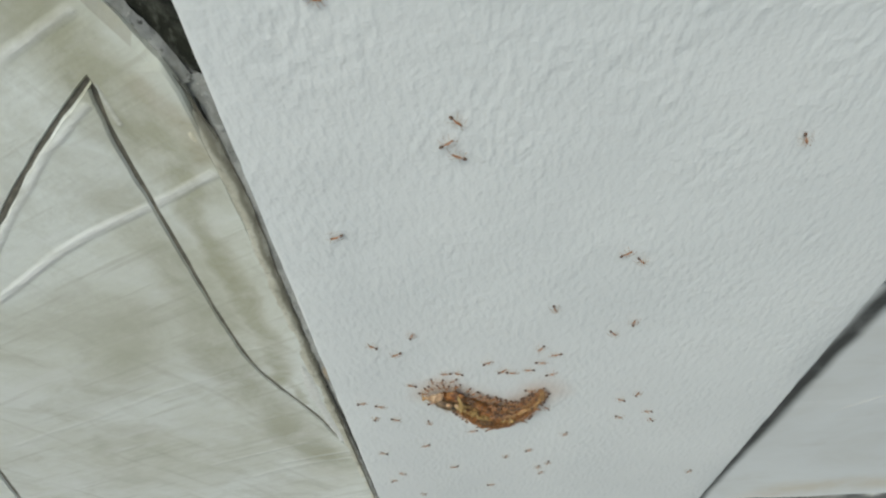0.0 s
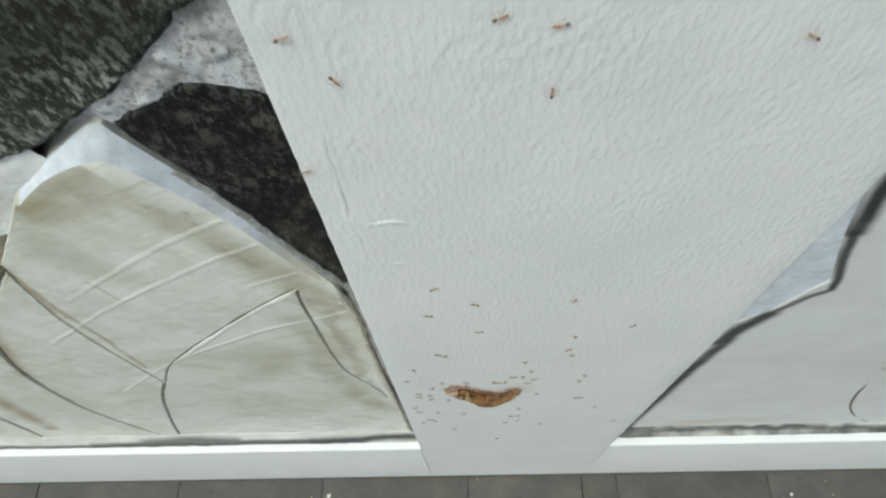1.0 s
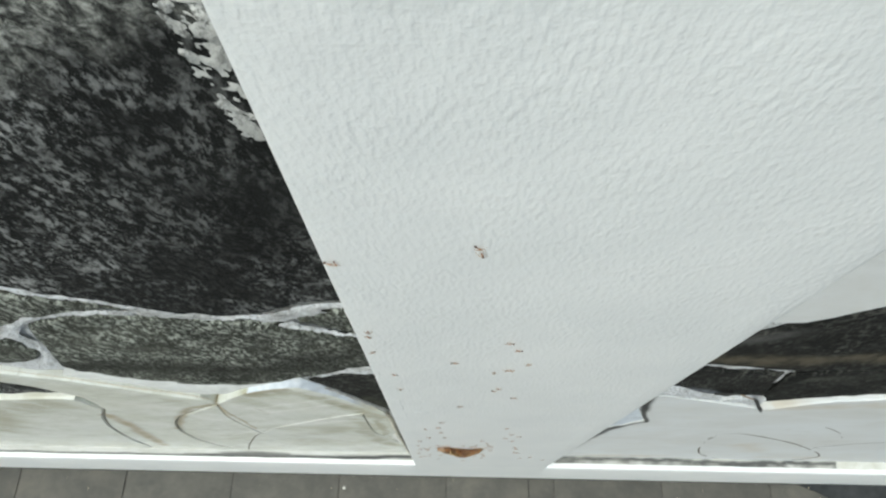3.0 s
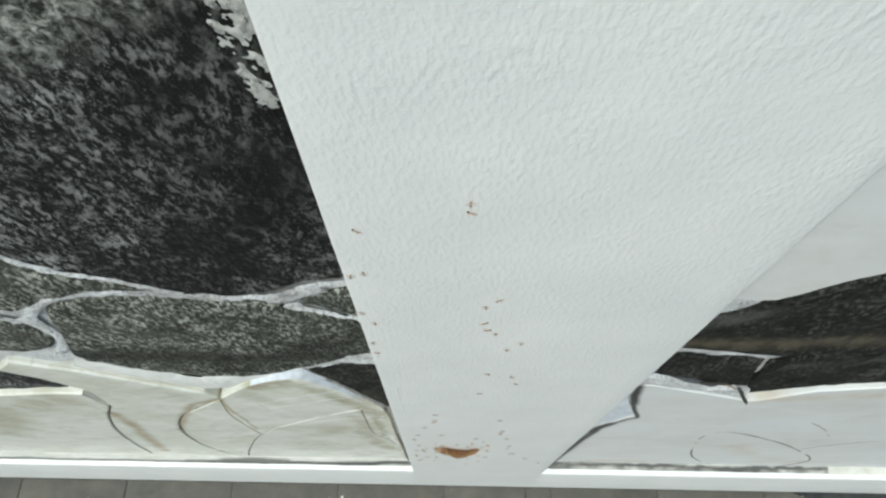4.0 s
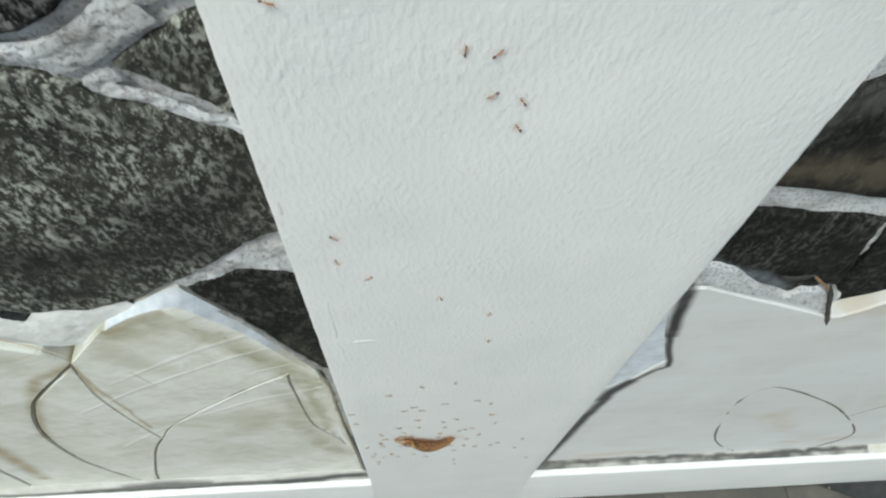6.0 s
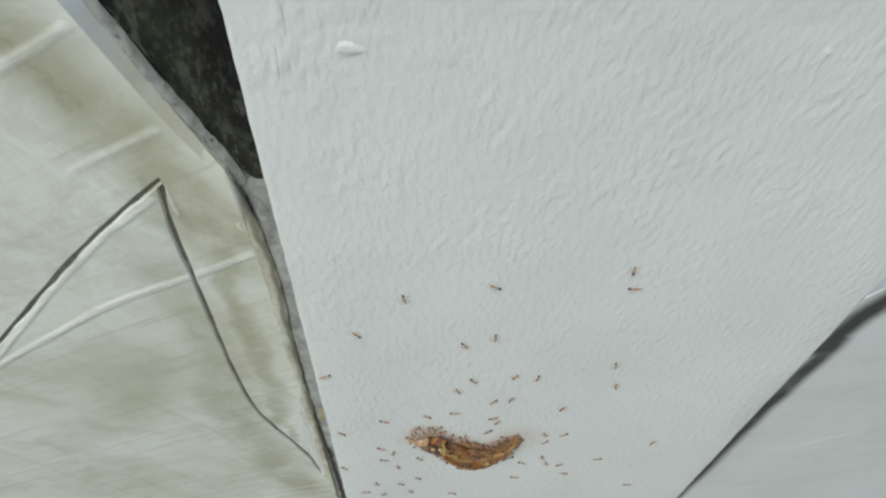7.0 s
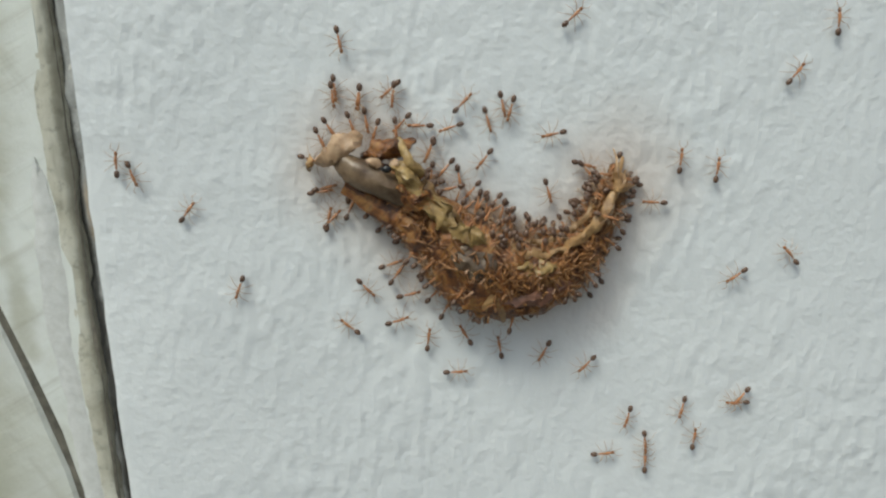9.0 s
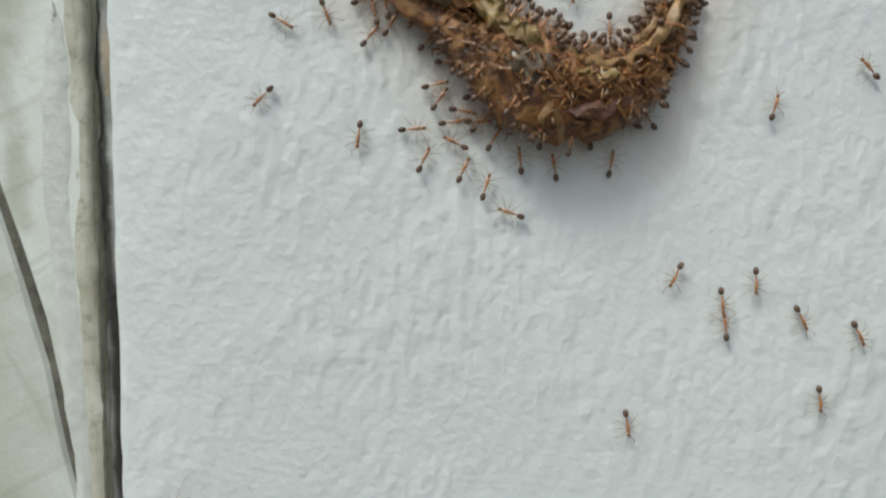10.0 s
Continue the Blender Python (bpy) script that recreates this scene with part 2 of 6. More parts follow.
def grey_pale_stone():
    m, n, l, b = material("whitewashed_stone")
    v = place(n, l)
    cloud = grain(n, l, v, 10, 7, 0.62, 0.4)
    patch = grain(n, l, v, 40, 8, 0.68, 0.5)
    fine = grain(n, l, v, 220, 5, 0.65)
    base = ramp(n, l, cloud, (0.28, (0.555, 0.565, 0.55)), (0.5, (0.62, 0.64, 0.645)), (0.72, (0.665, 0.695, 0.715)))
    sweep = grain(n, l, place(n, l, (7, 7, 50), (0, 20, 0)), 1.0, 5, 0.6, 0.2)
    base = mix(n, l, ramp(n, l, sweep, (0.34, 0.30), (0.44, 0.0)), base, (0.72, 0.735, 0.74))
    base = mix(n, l, ramp(n, l, sweep, (0.58, 0.0), (0.70, 0.20)), base, (0.46, 0.46, 0.43))
    base = mix(n, l, ramp(n, l, patch, (0.58, 0.0), (0.70, 0.20)), base, (0.43, 0.415, 0.36))
    soak = mix(n, l, 1.0, lines(n, l, wavering(n, l, v, 18, 0.03), YELLOWED, 0.0), ramp(n, l, patch, (0.36, 0.3), (0.56, 1.0)), "MULTIPLY")
    base = mix(n, l, soak, base, (0.50, 0.445, 0.345))
    dark = mix(n, l, 1.0, lines(n, l, wavering(n, l, v, 45, 0.004), SHADE_AND_SMUDGES, 0.15), ramp(n, l, patch, (0.30, 0.85), (0.48, 1.0)), "MULTIPLY")
    base = mix(n, l, dark, base, (0.032, 0.034, 0.034))
    l.new(base, b.inputs["Base Color"])
    b.inputs["Roughness"].default_value = 0.5
    bump(n, l, b, (cloud, 0.2, 0.002), (sweep, 0.2, 0.001), (fine, 0.3, 0.0005))
    return m


def dark_stone(name, low, high, fleck, amount, spread=0.5, crust=False, axis="X", span=(-0.13, -0.02, 0.03, -0.07), veils=()):
    m, n, l, b = material(name)
    v = place(n, l)
    cloud = grain(n, l, v, 20, 6, 0.65, 0.4)
    flecks = grain(n, l, place(n, l, (1.0, 1.0, 0.52)), 320, 5, 0.70, 0.1)
    specks = grain(n, l, place(n, l, (1.0, 1.0, 0.6)), 600, 4, 0.7, 0.1)
    coarse = grain(n, l, place(n, l, (1.0, 1.0, 0.7)), 60, 6, 0.70, 0.4)
    patch = grain(n, l, v, 9, 7, 0.68, 0.3)
    fine = grain(n, l, v, 420, 6, 0.7)
    base = ramp(n, l, cloud, (0.3, low), (0.7, high))
    if crust or axis == "Z":
        xyz = n.new("ShaderNodeSeparateXYZ")
        l.new(v, xyz.inputs[0])
        left = n.new("ShaderNodeMapRange")
        for s, q in zip(("From Min", "From Max", "To Min", "To Max"), span):
            left.inputs[s].default_value = q
        l.new(xyz.outputs[axis], left.inputs["Value"])
        add = n.new("ShaderNodeMath")
        l.new(patch, add.inputs[0])
        l.new(left.outputs["Result"], add.inputs[1])
        patch = add.outputs[0]
    on = ramp(n, l, patch, (spread - 0.14, 0.10), (spread + 0.12, 1.0))
    f = mix(n, l, 1.0, ramp(n, l, flecks, (0.485, 0.0), (0.575, amount)), ramp(n, l, coarse, (0.42, 0.12), (0.55, 1.0)), "MULTIPLY")
    f = mix(n, l, 1.0, f, ramp(n, l, specks, (0.58, 0.0), (0.66, amount * 0.8)), "LIGHTEN")
    base = mix(n, l, mix(n, l, 1.0, on, f, "MULTIPLY"), base, fleck)
    for width, strength, pts, colour in veils:
        thin = lines(n, l, wavering(n, l, v, 30, 0.02), [(width, strength, pts)], 0.0)
        thin = mix(n, l, 1.0, thin, ramp(n, l, coarse, (0.36, 0.15), (0.56, 1.0)), "MULTIPLY")
        base = mix(n, l, thin, base, colour)
    if crust:
        # old grey lichen crust on the upper part of the stone
        edge = wavering(n, l, v, 26, 0.05)
        grown = stroke(n, l, edge, (-0.62, 1.02), (0.04, 1.30), 0.121, 0.80)
        curl = grain(n, l, v, 240, 7, 0.72, 0.5)
        lichen = ramp(n, l, curl, (0.41, (0.02, 0.021, 0.02)), (0.49, (0.13, 0.136, 0.125)), (0.61, (0.40, 0.41, 0.385)))
        base = mix(n, l, mix(n, l, 1.0, grown, ramp(n, l, coarse, (0.40, 0.15), (0.5, 1.0)), "MULTIPLY"), base, lichen)
    l.new(base, b.inputs["Base Color"])
    b.inputs["Roughness"].default_value, b.inputs["Specular IOR Level"].default_value = 0.8, 0.14
    bump(n, l, b, (cloud, 0.4, 0.003), (coarse, 0.6, 0.003), (flecks, 0.6, 0.0012), (fine, 0.4, 0.0005))
    return m


def mortar_material():
    m, n, l, b = material("rough_white_mortar")
    v = place(n, l)
    cloud = grain(n, l, v, 30, 6, 0.65, 0.5)
    fine = grain(n, l, v, 480, 7, 0.75)
    base = ramp(n, l, cloud, (0.3, (0.34, 0.345, 0.34)), (0.46, (0.62, 0.64, 0.655)), (0.66, (0.80, 0.83, 0.865)))
    base = mix(n, l, ramp(n, l, fine, (0.39, 0.75), (0.49, 0.0)), base, (0.11, 0.11, 0.10))
    l.new(base, b.inputs["Base Color"])
    b.inputs["Roughness"].default_value = 0.8
    bump(n, l, b, (cloud, 0.6, 0.004), (fine, 0.8, 0.0022))
    return m


def tile_material():
    m, n, l, b = material("worn_grey_floor_tile")
    v = place(n, l)
    rnd = n.new("ShaderNodeObjectInfo").outputs["Random"]
    cloud = grain(n, l, v, 16, 8, 0.68, 0.2)
    smear = grain(n, l, v, 46, 8, 0.7, 0.2)
    fine = grain(n, l, v, 380, 5, 0.65)
    base = ramp(n, l, cloud, (0.3, (0.060, 0.059, 0.053)), (0.52, (0.090, 0.087, 0.076)), (0.72, (0.130, 0.121, 0.102)))
    base = mix(n, l, ramp(n, l, smear, (0.52, 0.0), (0.72, 0.22)), base, (0.20, 0.187, 0.155))
    base = mix(n, l, 1.0, base, ramp(n, l, rnd, (0, 0.82), (1, 1.0)), "MULTIPLY")
    l.new(base, b.inputs["Base Color"])
    b.inputs["Roughness"].default_value = 0.6
    bump(n, l, b, (cloud, 0.3, 0.002), (fine, 0.3, 0.0005))
    return m


def plain(name, low, high, scale, rough=0.5, relief=0.0003, spec=0.5, through_light=0.0):
    m, n, l, b = material(name)
    v = place(n, l)
    g = grain(n, l, v, scale, 5, 0.65)
    l.new(ramp(n, l, g, (0.3, low), (0.7, high)), b.inputs["Base Color"])
    b.inputs["Roughness"].default_value, b.inputs["Specular IOR Level"].default_value = rough, spec
    if through_light:
        b.inputs["Subsurface Weight"].default_value = through_light
        b.inputs["Subsurface Radius"].default_value = (0.0012, 0.0006, 0.0003)
        b.inputs["Subsurface Scale"].default_value = 1.0
    bump(n, l, b, (g, 0.5, relief))
    return m


def flesh():
    m, n, l, b = material("dried_brown_flesh")
    v = place(n, l)
    big = grain(n, l, v, 360, 6, 0.7, 0.6)
    fine = grain(n, l, v, 1300, 5, 0.7, 0.5)
    base = ramp(n, l, big, (0.30, (0.025, 0.011, 0.006)), (0.42, (0.10, 0.036, 0.011)), (0.52, (0.25, 0.095, 0.024)), (0.62, (0.38, 0.19, 0.055)), (0.75, (0.12, 0.085, 0.06)))
    base = mix(n, l, ramp(n, l, fine, (0.35, 0.7), (0.5, 0.0)), base, (0.05, 0.02, 0.012))
    l.new(base, b.inputs["Base Color"])
    b.inputs["Roughness"].default_value = 0.3
    bump(n, l, b, (big, 0.6, 0.0010), (fine, 0.5, 0.0004))
    return m


def sky_tinted_lime():
    """Lime on the chamfered edge, coloured with the sky's blue light; tan lower down."""
    m, n, l, b = material("sky_tinted_whitewash")
    v = place(n, l)
    g = grain(n, l, v, 70, 6, 0.65)
    smear = grain(n, l, place(n, l, (40, 40, 130), (0, -38, 0)), 1.0, 5, 0.6)
    base = ramp(n, l, g, (0.3, (0.42, 0.475, 0.54)), (0.7, (0.70, 0.745, 0.80)))
    base = mix(n, l, ramp(n, l, smear, (0.52, 0.0), (0.66, 0.45)), base, (0.42, 0.42, 0.40))
    # the stone's tan blended in towards the lower end
    dirt = stroke(n, l, wavering(n, l, v, 60, 0.016), (-0.006, 0.600), (-0.024, 0.640), 0.036, 0.1)
    dirt = mix(n, l, 1.0, dirt, ramp(n, l, g, (0.34, 1.0), (0.60, 0.75)), "MULTIPLY")
    base = mix(n, l, dirt, base, (0.49, 0.475, 0.385))
    l.new(base, b.inputs["Base Color"])
    b.inputs["Roughness"].default_value = 0.6
    bump(n, l, b, (g, 0.5, 0.0012), (smear, 0.3, 0.0008))
    return m


def worn_edge():
    """The rubbed, tan and grey edge of a pale stone, with painted shade by the groove."""
    m, n, l, b = material("tan_worn_stone")
    v = place(n, l)
    cloud = grain(n, l, v, 60, 6, 0.66, 0.3)
    along = grain(n, l, place(n, l, (330, 330, 60)), 1.0, 4, 0.6)
    fine = grain(n, l, v, 520, 4, 0.65)
    base = ramp(n, l, cloud, (0.32, (0.36, 0.34, 0.265)), (0.48, (0.51, 0.495, 0.41)), (0.66, (0.62, 0.61, 0.535)))
    base = mix(n, l, ramp(n, l, along, (0.52, 0.0), (0.68, 0.45)), base, (0.24, 0.225, 0.175))
    base = mix(n, l, ramp(n, l, fine, (0.34, 0.5), (0.46, 0.0)), base, (0.20, 0.19, 0.15))
    # brown line stands for the rounded edge's shade towards the groove
    rim = lines(n, l, wavering(n, l, v, 130, 0.003), [(0.0014, 0.65, [(-0.0130, 0.6000), (-0.0098, 0.5700), (-0.0106, 0.5200), (-0.0106, 0.4300), (-0.0094, 0.3800), (-0.0088, 0.2050)])], 0.1)
    base = mix(n, l, rim, base, (0.15, 0.135, 0.095))
    l.new(base, b.inputs["Base Color"])
    b.inputs["Roughness"].default_value = 0.55
    bump(n, l, b, (cloud, 0.4, 0.0010), (along, 0.3, 0.0004), (fine, 0.4, 0.0004))
    return m


# dark gap between the pale stones and the pillar, drawn in colour
SEAM_DARK = [(0.0011, 0.85, [(-0.0128, 0.6000), (-0.0102, 0.5700), (-0.0104, 0.5000), (-0.0104, 0.4600)]),
             (0.0019, 0.95, [(-0.0104, 0.4600), (-0.0094, 0.4250), (-0.0084, 0.4000)]),
             (0.0027, 1.00, [(-0.0080, 0.4000), (-0.0066, 0.3300), (-0.0062, 0.2050)])]


def seam_mortar():
    """Grey cement with small specks and a soft dark line for the gap."""
    m, n, l, b = material("grey_seam_mortar")
    v = place(n, l)
    cloud = grain(n, l, v, 110, 6, 0.66, 0.3)
    speck = grain(n, l, v, 520, 3, 0.6)
    base = ramp(n, l, cloud, (0.32, (0.20, 0.20, 0.185)), (0.50, (0.30, 0.305, 0.295)), (0.68, (0.42, 0.425, 0.41)))
    base = mix(n, l, ramp(n, l, speck, (0.30, 0.8), (0.38, 0.0)), base, (0.035, 0.034, 0.03))
    base = mix(n, l, ramp(n, l, speck, (0.66, 0.0), (0.72, 0.7)), base, (0.62, 0.61, 0.56))
    rusty = stroke(n, l, wavering(n, l, v, 120, 0.004), (-0.0062, 0.4470), (-0.0070, 0.4380), 0.0030, 0.2, 0.6)
    base = mix(n, l, rusty, base, (0.36, 0.25, 0.13))
    dark = lines(n, l, wavering(n, l, v, 150, 0.0026), SEAM_DARK, 0.15)
    base = mix(n, l, dark, base, (0.022, 0.021, 0.017))
    l.new(base, b.inputs["Base Color"])
    b.inputs["Roughness"].default_value = 0.75
    bump(n, l, b, (cloud, 0.5, 0.0012), (speck, 0.5, 0.0005))
    return m


WHITE = white_paint()
PALE_FOOT, PALE_HEAD, PALE_FAR, PALE_GREY = pale_stone((-0.262, -0.008, 0.2, 0.612)), pale_stone((-0.172, 0.0, 0.43, 0.75)), pale_stone((-1.2, -0.165, 0.2, 0.78)), grey_pale_stone()
BLACK = dark_stone("black_split_stone", (0.004, 0.0045, 0.0045), (0.013, 0.014, 0.0135), (0.36, 0.37, 0.365), 0.88, 0.485, True)
GREENISH = dark_stone("grey_green_stone", (0.011, 0.012, 0.010), (0.058, 0.061, 0.050), (0.395, 0.42, 0.375), 0.88, 0.36, axis="Z", span=(0.78, 0.84, -0.08, 0.10), veils=(
    (0.030, 0.97, [(-0.0020, 0.7930), (-0.0500, 0.7930), (-0.1200, 0.7850), (-0.2500, 0.7850)], (0.016, 0.017, 0.014)),
    (0.030, 0.85, [(-0.0020, 0.8700), (-0.0200, 0.8300), (-0.0600, 0.8150)], (0.016, 0.017, 0.014)),
    (0.016, 0.70, [(-0.0020, 0.9100), (-0.0320, 0.9120)], (0.020, 0.022, 0.018))))
BROWNISH = dark_stone("brown_black_stone", (0.004, 0.0045, 0.0042), (0.014, 0.0145, 0.0135), (0.13, 0.132, 0.118), 0.6, 0.47, veils=(
    (0.020, 0.75, [(0.2150, 0.8450), (0.2900, 0.8420), (0.3600, 0.8560), (0.6000, 0.8600)], (0.105, 0.092, 0.065)),
    (0.016, 0.55, [(0.2080, 0.8700), (0.2500, 0.9050)], (0.12, 0.12, 0.115)),
    (0.012, 0.45, [(0.3100, 0.7850), (0.3700, 0.8100), (0.6000, 0.8150)], (0.085, 0.09, 0.075)),
    (0.010, 0.30, [(-0.0060, 0.6080), (-0.0180, 0.6350), (-0.0240, 0.6700)], (0.085, 0.09, 0.06)),
    (0.010, 0.60, [(0.2080, 0.7650), (0.2400, 0.7450), (0.2700, 0.7250)], (0.20, 0.22, 0.25))))
MORTAR = mortar_material()
SMOOTH_MORTAR = plain("limed_mortar", (0.60, 0.615, 0.60), (0.78, 0.80, 0.80), 26, 0.6, 0.0008)
TILE = tile_material()
GROUND = plain("grey_ground", (0.10, 0.10, 0.095), (0.17, 0.165, 0.15), 8, 0.75, 0.002)
JOINT = plain("dark_joint_fill", (0.075, 0.07, 0.055), (0.19, 0.175, 0.14), 300, 0.85, 0.0006)
STREAK = plain("white_lime_streak", (0.58, 0.58, 0.53), (0.72, 0.72, 0.68), 200, 0.6, 0.0003)
STAIN = plain("brown_joint_stain", (0.40, 0.30, 0.16), (0.60, 0.54, 0.42), 60, 0.7, 0.0003)
RUST = plain("rusty_brown_dirt", (0.12, 0.075, 0.04), (0.34, 0.23, 0.13), 260, 0.8, 0.0008)
SKY_TINTED_LIME = sky_tinted_lime()
SOOT = plain("dark_grey_dirt", (0.008, 0.008, 0.0075), (0.075, 0.075, 0.07), 130, 0.85, 0.0008)
WET = plain("dark_wet_mark", (0.018, 0.02, 0.02), (0.04, 0.042, 0.042), 40, 0.25, 0.0004)
SCRATCH = plain("grey_scratch", (0.40, 0.40, 0.37), (0.52, 0.52, 0.49), 300, 0.6)
CRUSTY = dark_stone("crusty_old_mortar", (0.28, 0.285, 0.27), (0.60, 0.61, 0.60), (0.03, 0.032, 0.03), 0.95, 0.40)
SEAM_CEMENT = seam_mortar()
EDGE_TAN = worn_edge()
CREAM = plain("cream_plaster", (0.52, 0.49, 0.38), (0.72, 0.69, 0.57), 240, 0.55, 0.0005)
PLASTER = plain("rough_white_plaster", (0.55, 0.555, 0.525), (0.70, 0.705, 0.685), 420, 0.6, 0.0007)
FLESH = flesh()
HEAD_SKIN = plain("grey_gecko_skin", (0.065, 0.036, 0.018), (0.25, 0.175, 0.105), 330, 0.32, 0.0004)
TAN = plain("orange_dry_limb", (0.13, 0.055, 0.016), (0.48, 0.30, 0.13), 420, 0.4, 0.0006)
BONE = plain("pale_dry_limb", (0.22, 0.12, 0.055), (0.54, 0.38, 0.24), 420, 0.45, 0.0004, 0.5, 0.1)
PINK = plain("pinkish_dry_skin", (0.10, 0.040, 0.022), (0.27, 0.13, 0.08), 700, 0.35, 0.0005)
YELLOW = plain("yellow_dry_skin", (0.12, 0.062, 0.018), (0.42, 0.29, 0.11), 520, 0.35, 0.0004)
EYE_BLACK = plain("black_eye", (0.006, 0.006, 0.006), (0.012, 0.012, 0.012), 800, 0.4, 0.00005)
ANT_DARK = plain("dark_brown_ant_shell", (0.075, 0.042, 0.028), (0.16, 0.09, 0.055), 900, 0.3, 0.00003)
ANT_ORANGE = plain("amber_ant_shell", (0.32, 0.13, 0.05), (0.52, 0.25, 0.11), 900, 0.35, 0.00003)
ANT_LEG = plain("pale_ant_leg", (0.34, 0.22, 0.13), (0.48, 0.34, 0.22), 900, 0.5, 0.00003, 0.3)
ANT_HEAD = plain("brown_ant_shell", (0.19, 0.08, 0.03), (0.36, 0.16, 0.06), 900, 0.35, 0.00003)


from mathutils.geometry import delaunay_2d_cdt


# ---- building helpers ----
def part(name, bm, mat, parent=None, label="", smooth=True, sharp=40):
    me = bpy.data.meshes.new(name)
    bmesh.ops.recalc_face_normals(bm, faces=bm.faces)
    if smooth:
        for f in bm.faces:
            f.smooth = True
    bm.to_mesh(me)
    bm.free()
    if smooth:
        me.set_sharp_from_angle(angle=radians(sharp))
    me.materials.append(mat)
    ob = new(name, me)
    if parent:
        ob.parent = parent
    return tagged(ob, label)


def box(x0, x1, y0, y1, z0, z1, bevel=0.0, segments=2):
    bm = bmesh.new()
    bmesh.ops.create_cube(bm, size=1)
    for v in bm.verts:
        v.co = Vector(((x0 + x1) / 2 + v.co.x * (x1 - x0), (y0 + y1) / 2 + v.co.y * (y1 - y0), (z0 + z1) / 2 + v.co.z * (z1 - z0)))
    if bevel:
        bmesh.ops.bevel(bm, geom=bm.edges[:], offset=bevel, segments=segments, affect="EDGES", profile=0.5)
    return bm


def tube(points, radii, sides=6, flat=1.0):
    """A closed tube along points with a radius at each; flat squeezes it towards the wall."""
    bm = bmesh.new()
    pts = [Vector(p) for p in points]
    rings = []
    for i, p in enumerate(pts):
        d = (pts[min(i + 1, len(pts) - 1)] - pts[max(i - 1, 0)]).normalized()
        a = d.cross(Vector((0, 1, 0)))
        a = a.normalized() if a.length > 1e-4 else Vector((1, 0, 0))
        b = a.cross(d).normalized()
        rings.append([bm.verts.new(p + float(radii[i]) * (math.cos(k * 2 * math.pi / sides) * a + flat * math.sin(k * 2 * math.pi / sides) * b)) for k in range(sides)])
    for r, s in zip(rings, rings[1:]):
        for k in range(sides):
            bm.faces.new((r[k], r[(k + 1) % sides], s[(k + 1) % sides], s[k]))
    bm.faces.new(rings[0][::-1])
    bm.faces.new(rings[-1])
    return bm


def ball(centre, size, turn=(0, 0, 0), u=10, v=7):
    bm = bmesh.new()
    bmesh.ops.create_uvsphere(bm, u_segments=u, v_segments=v, radius=1)
    m = Matrix.Translation(centre) @ Euler([radians(a) for a in turn]).to_matrix().to_4x4() @ Matrix.Diagonal((*size, 1))
    bmesh.ops.transform(bm, matrix=m, verts=bm.verts)
    return bm


def smooth_line(points, steps=6, closed=False):
    """A Catmull-Rom curve through 2D points."""
    n, out = len(points), []
    get = (lambda i: points[i % n]) if closed else (lambda i: points[max(0, min(n - 1, i))])
    for i in range(n if closed else n - 1):
        p0, p1, p2, p3 = (Vector(get(i + k)) for k in (-1, 0, 1, 2))
        for s in range(steps):
            t = s / steps
            out.append(0.5 * (2 * p1 + (p2 - p0) * t + (2 * p0 - 5 * p1 + 4 * p2 - p3) * t * t + (3 * p1 - p0 - 3 * p2 + p3) * t ** 3))
    if not closed:
        out.append(Vector(points[-1]))
    return out


def outline_of(points, step=0.007, rough=0.0007, seed=0.0):
    """A closed outline, cut into short pieces with slightly uneven edges."""
    out, n = [], len(points)
    for i in range(n):
        a, b = Vector(points[i]), Vector(points[(i + 1) % n])
        k = max(1, round((b - a).length / step))
        for s in range(k):
            p = a.lerp(b, s / k)
            w = noise.noise_vector(Vector((p.x * 90 + seed, p.y * 90, seed)))
            u = noise.noise_vector(Vector((p.x * 310, p.y * 310 + seed, seed)))
            out.append(p + Vector((w.x + 0.6 * u.x, w.y + 0.6 * u.y)) * rough)
    return out


def inset(points, d):
    n = len(points)
    area = sum(points[i].x * points[(i + 1) % n].y - points[(i + 1) % n].x * points[i].y for i in range(n))
    sgn = 1 if area > 0 else -1
    out = []
    for i in range(n):
        e = (points[(i + 1) % n] - points[i - 1]).normalized()
        out.append(points[i] + Vector((-e.y, e.x)) * d * sgn)
    return out


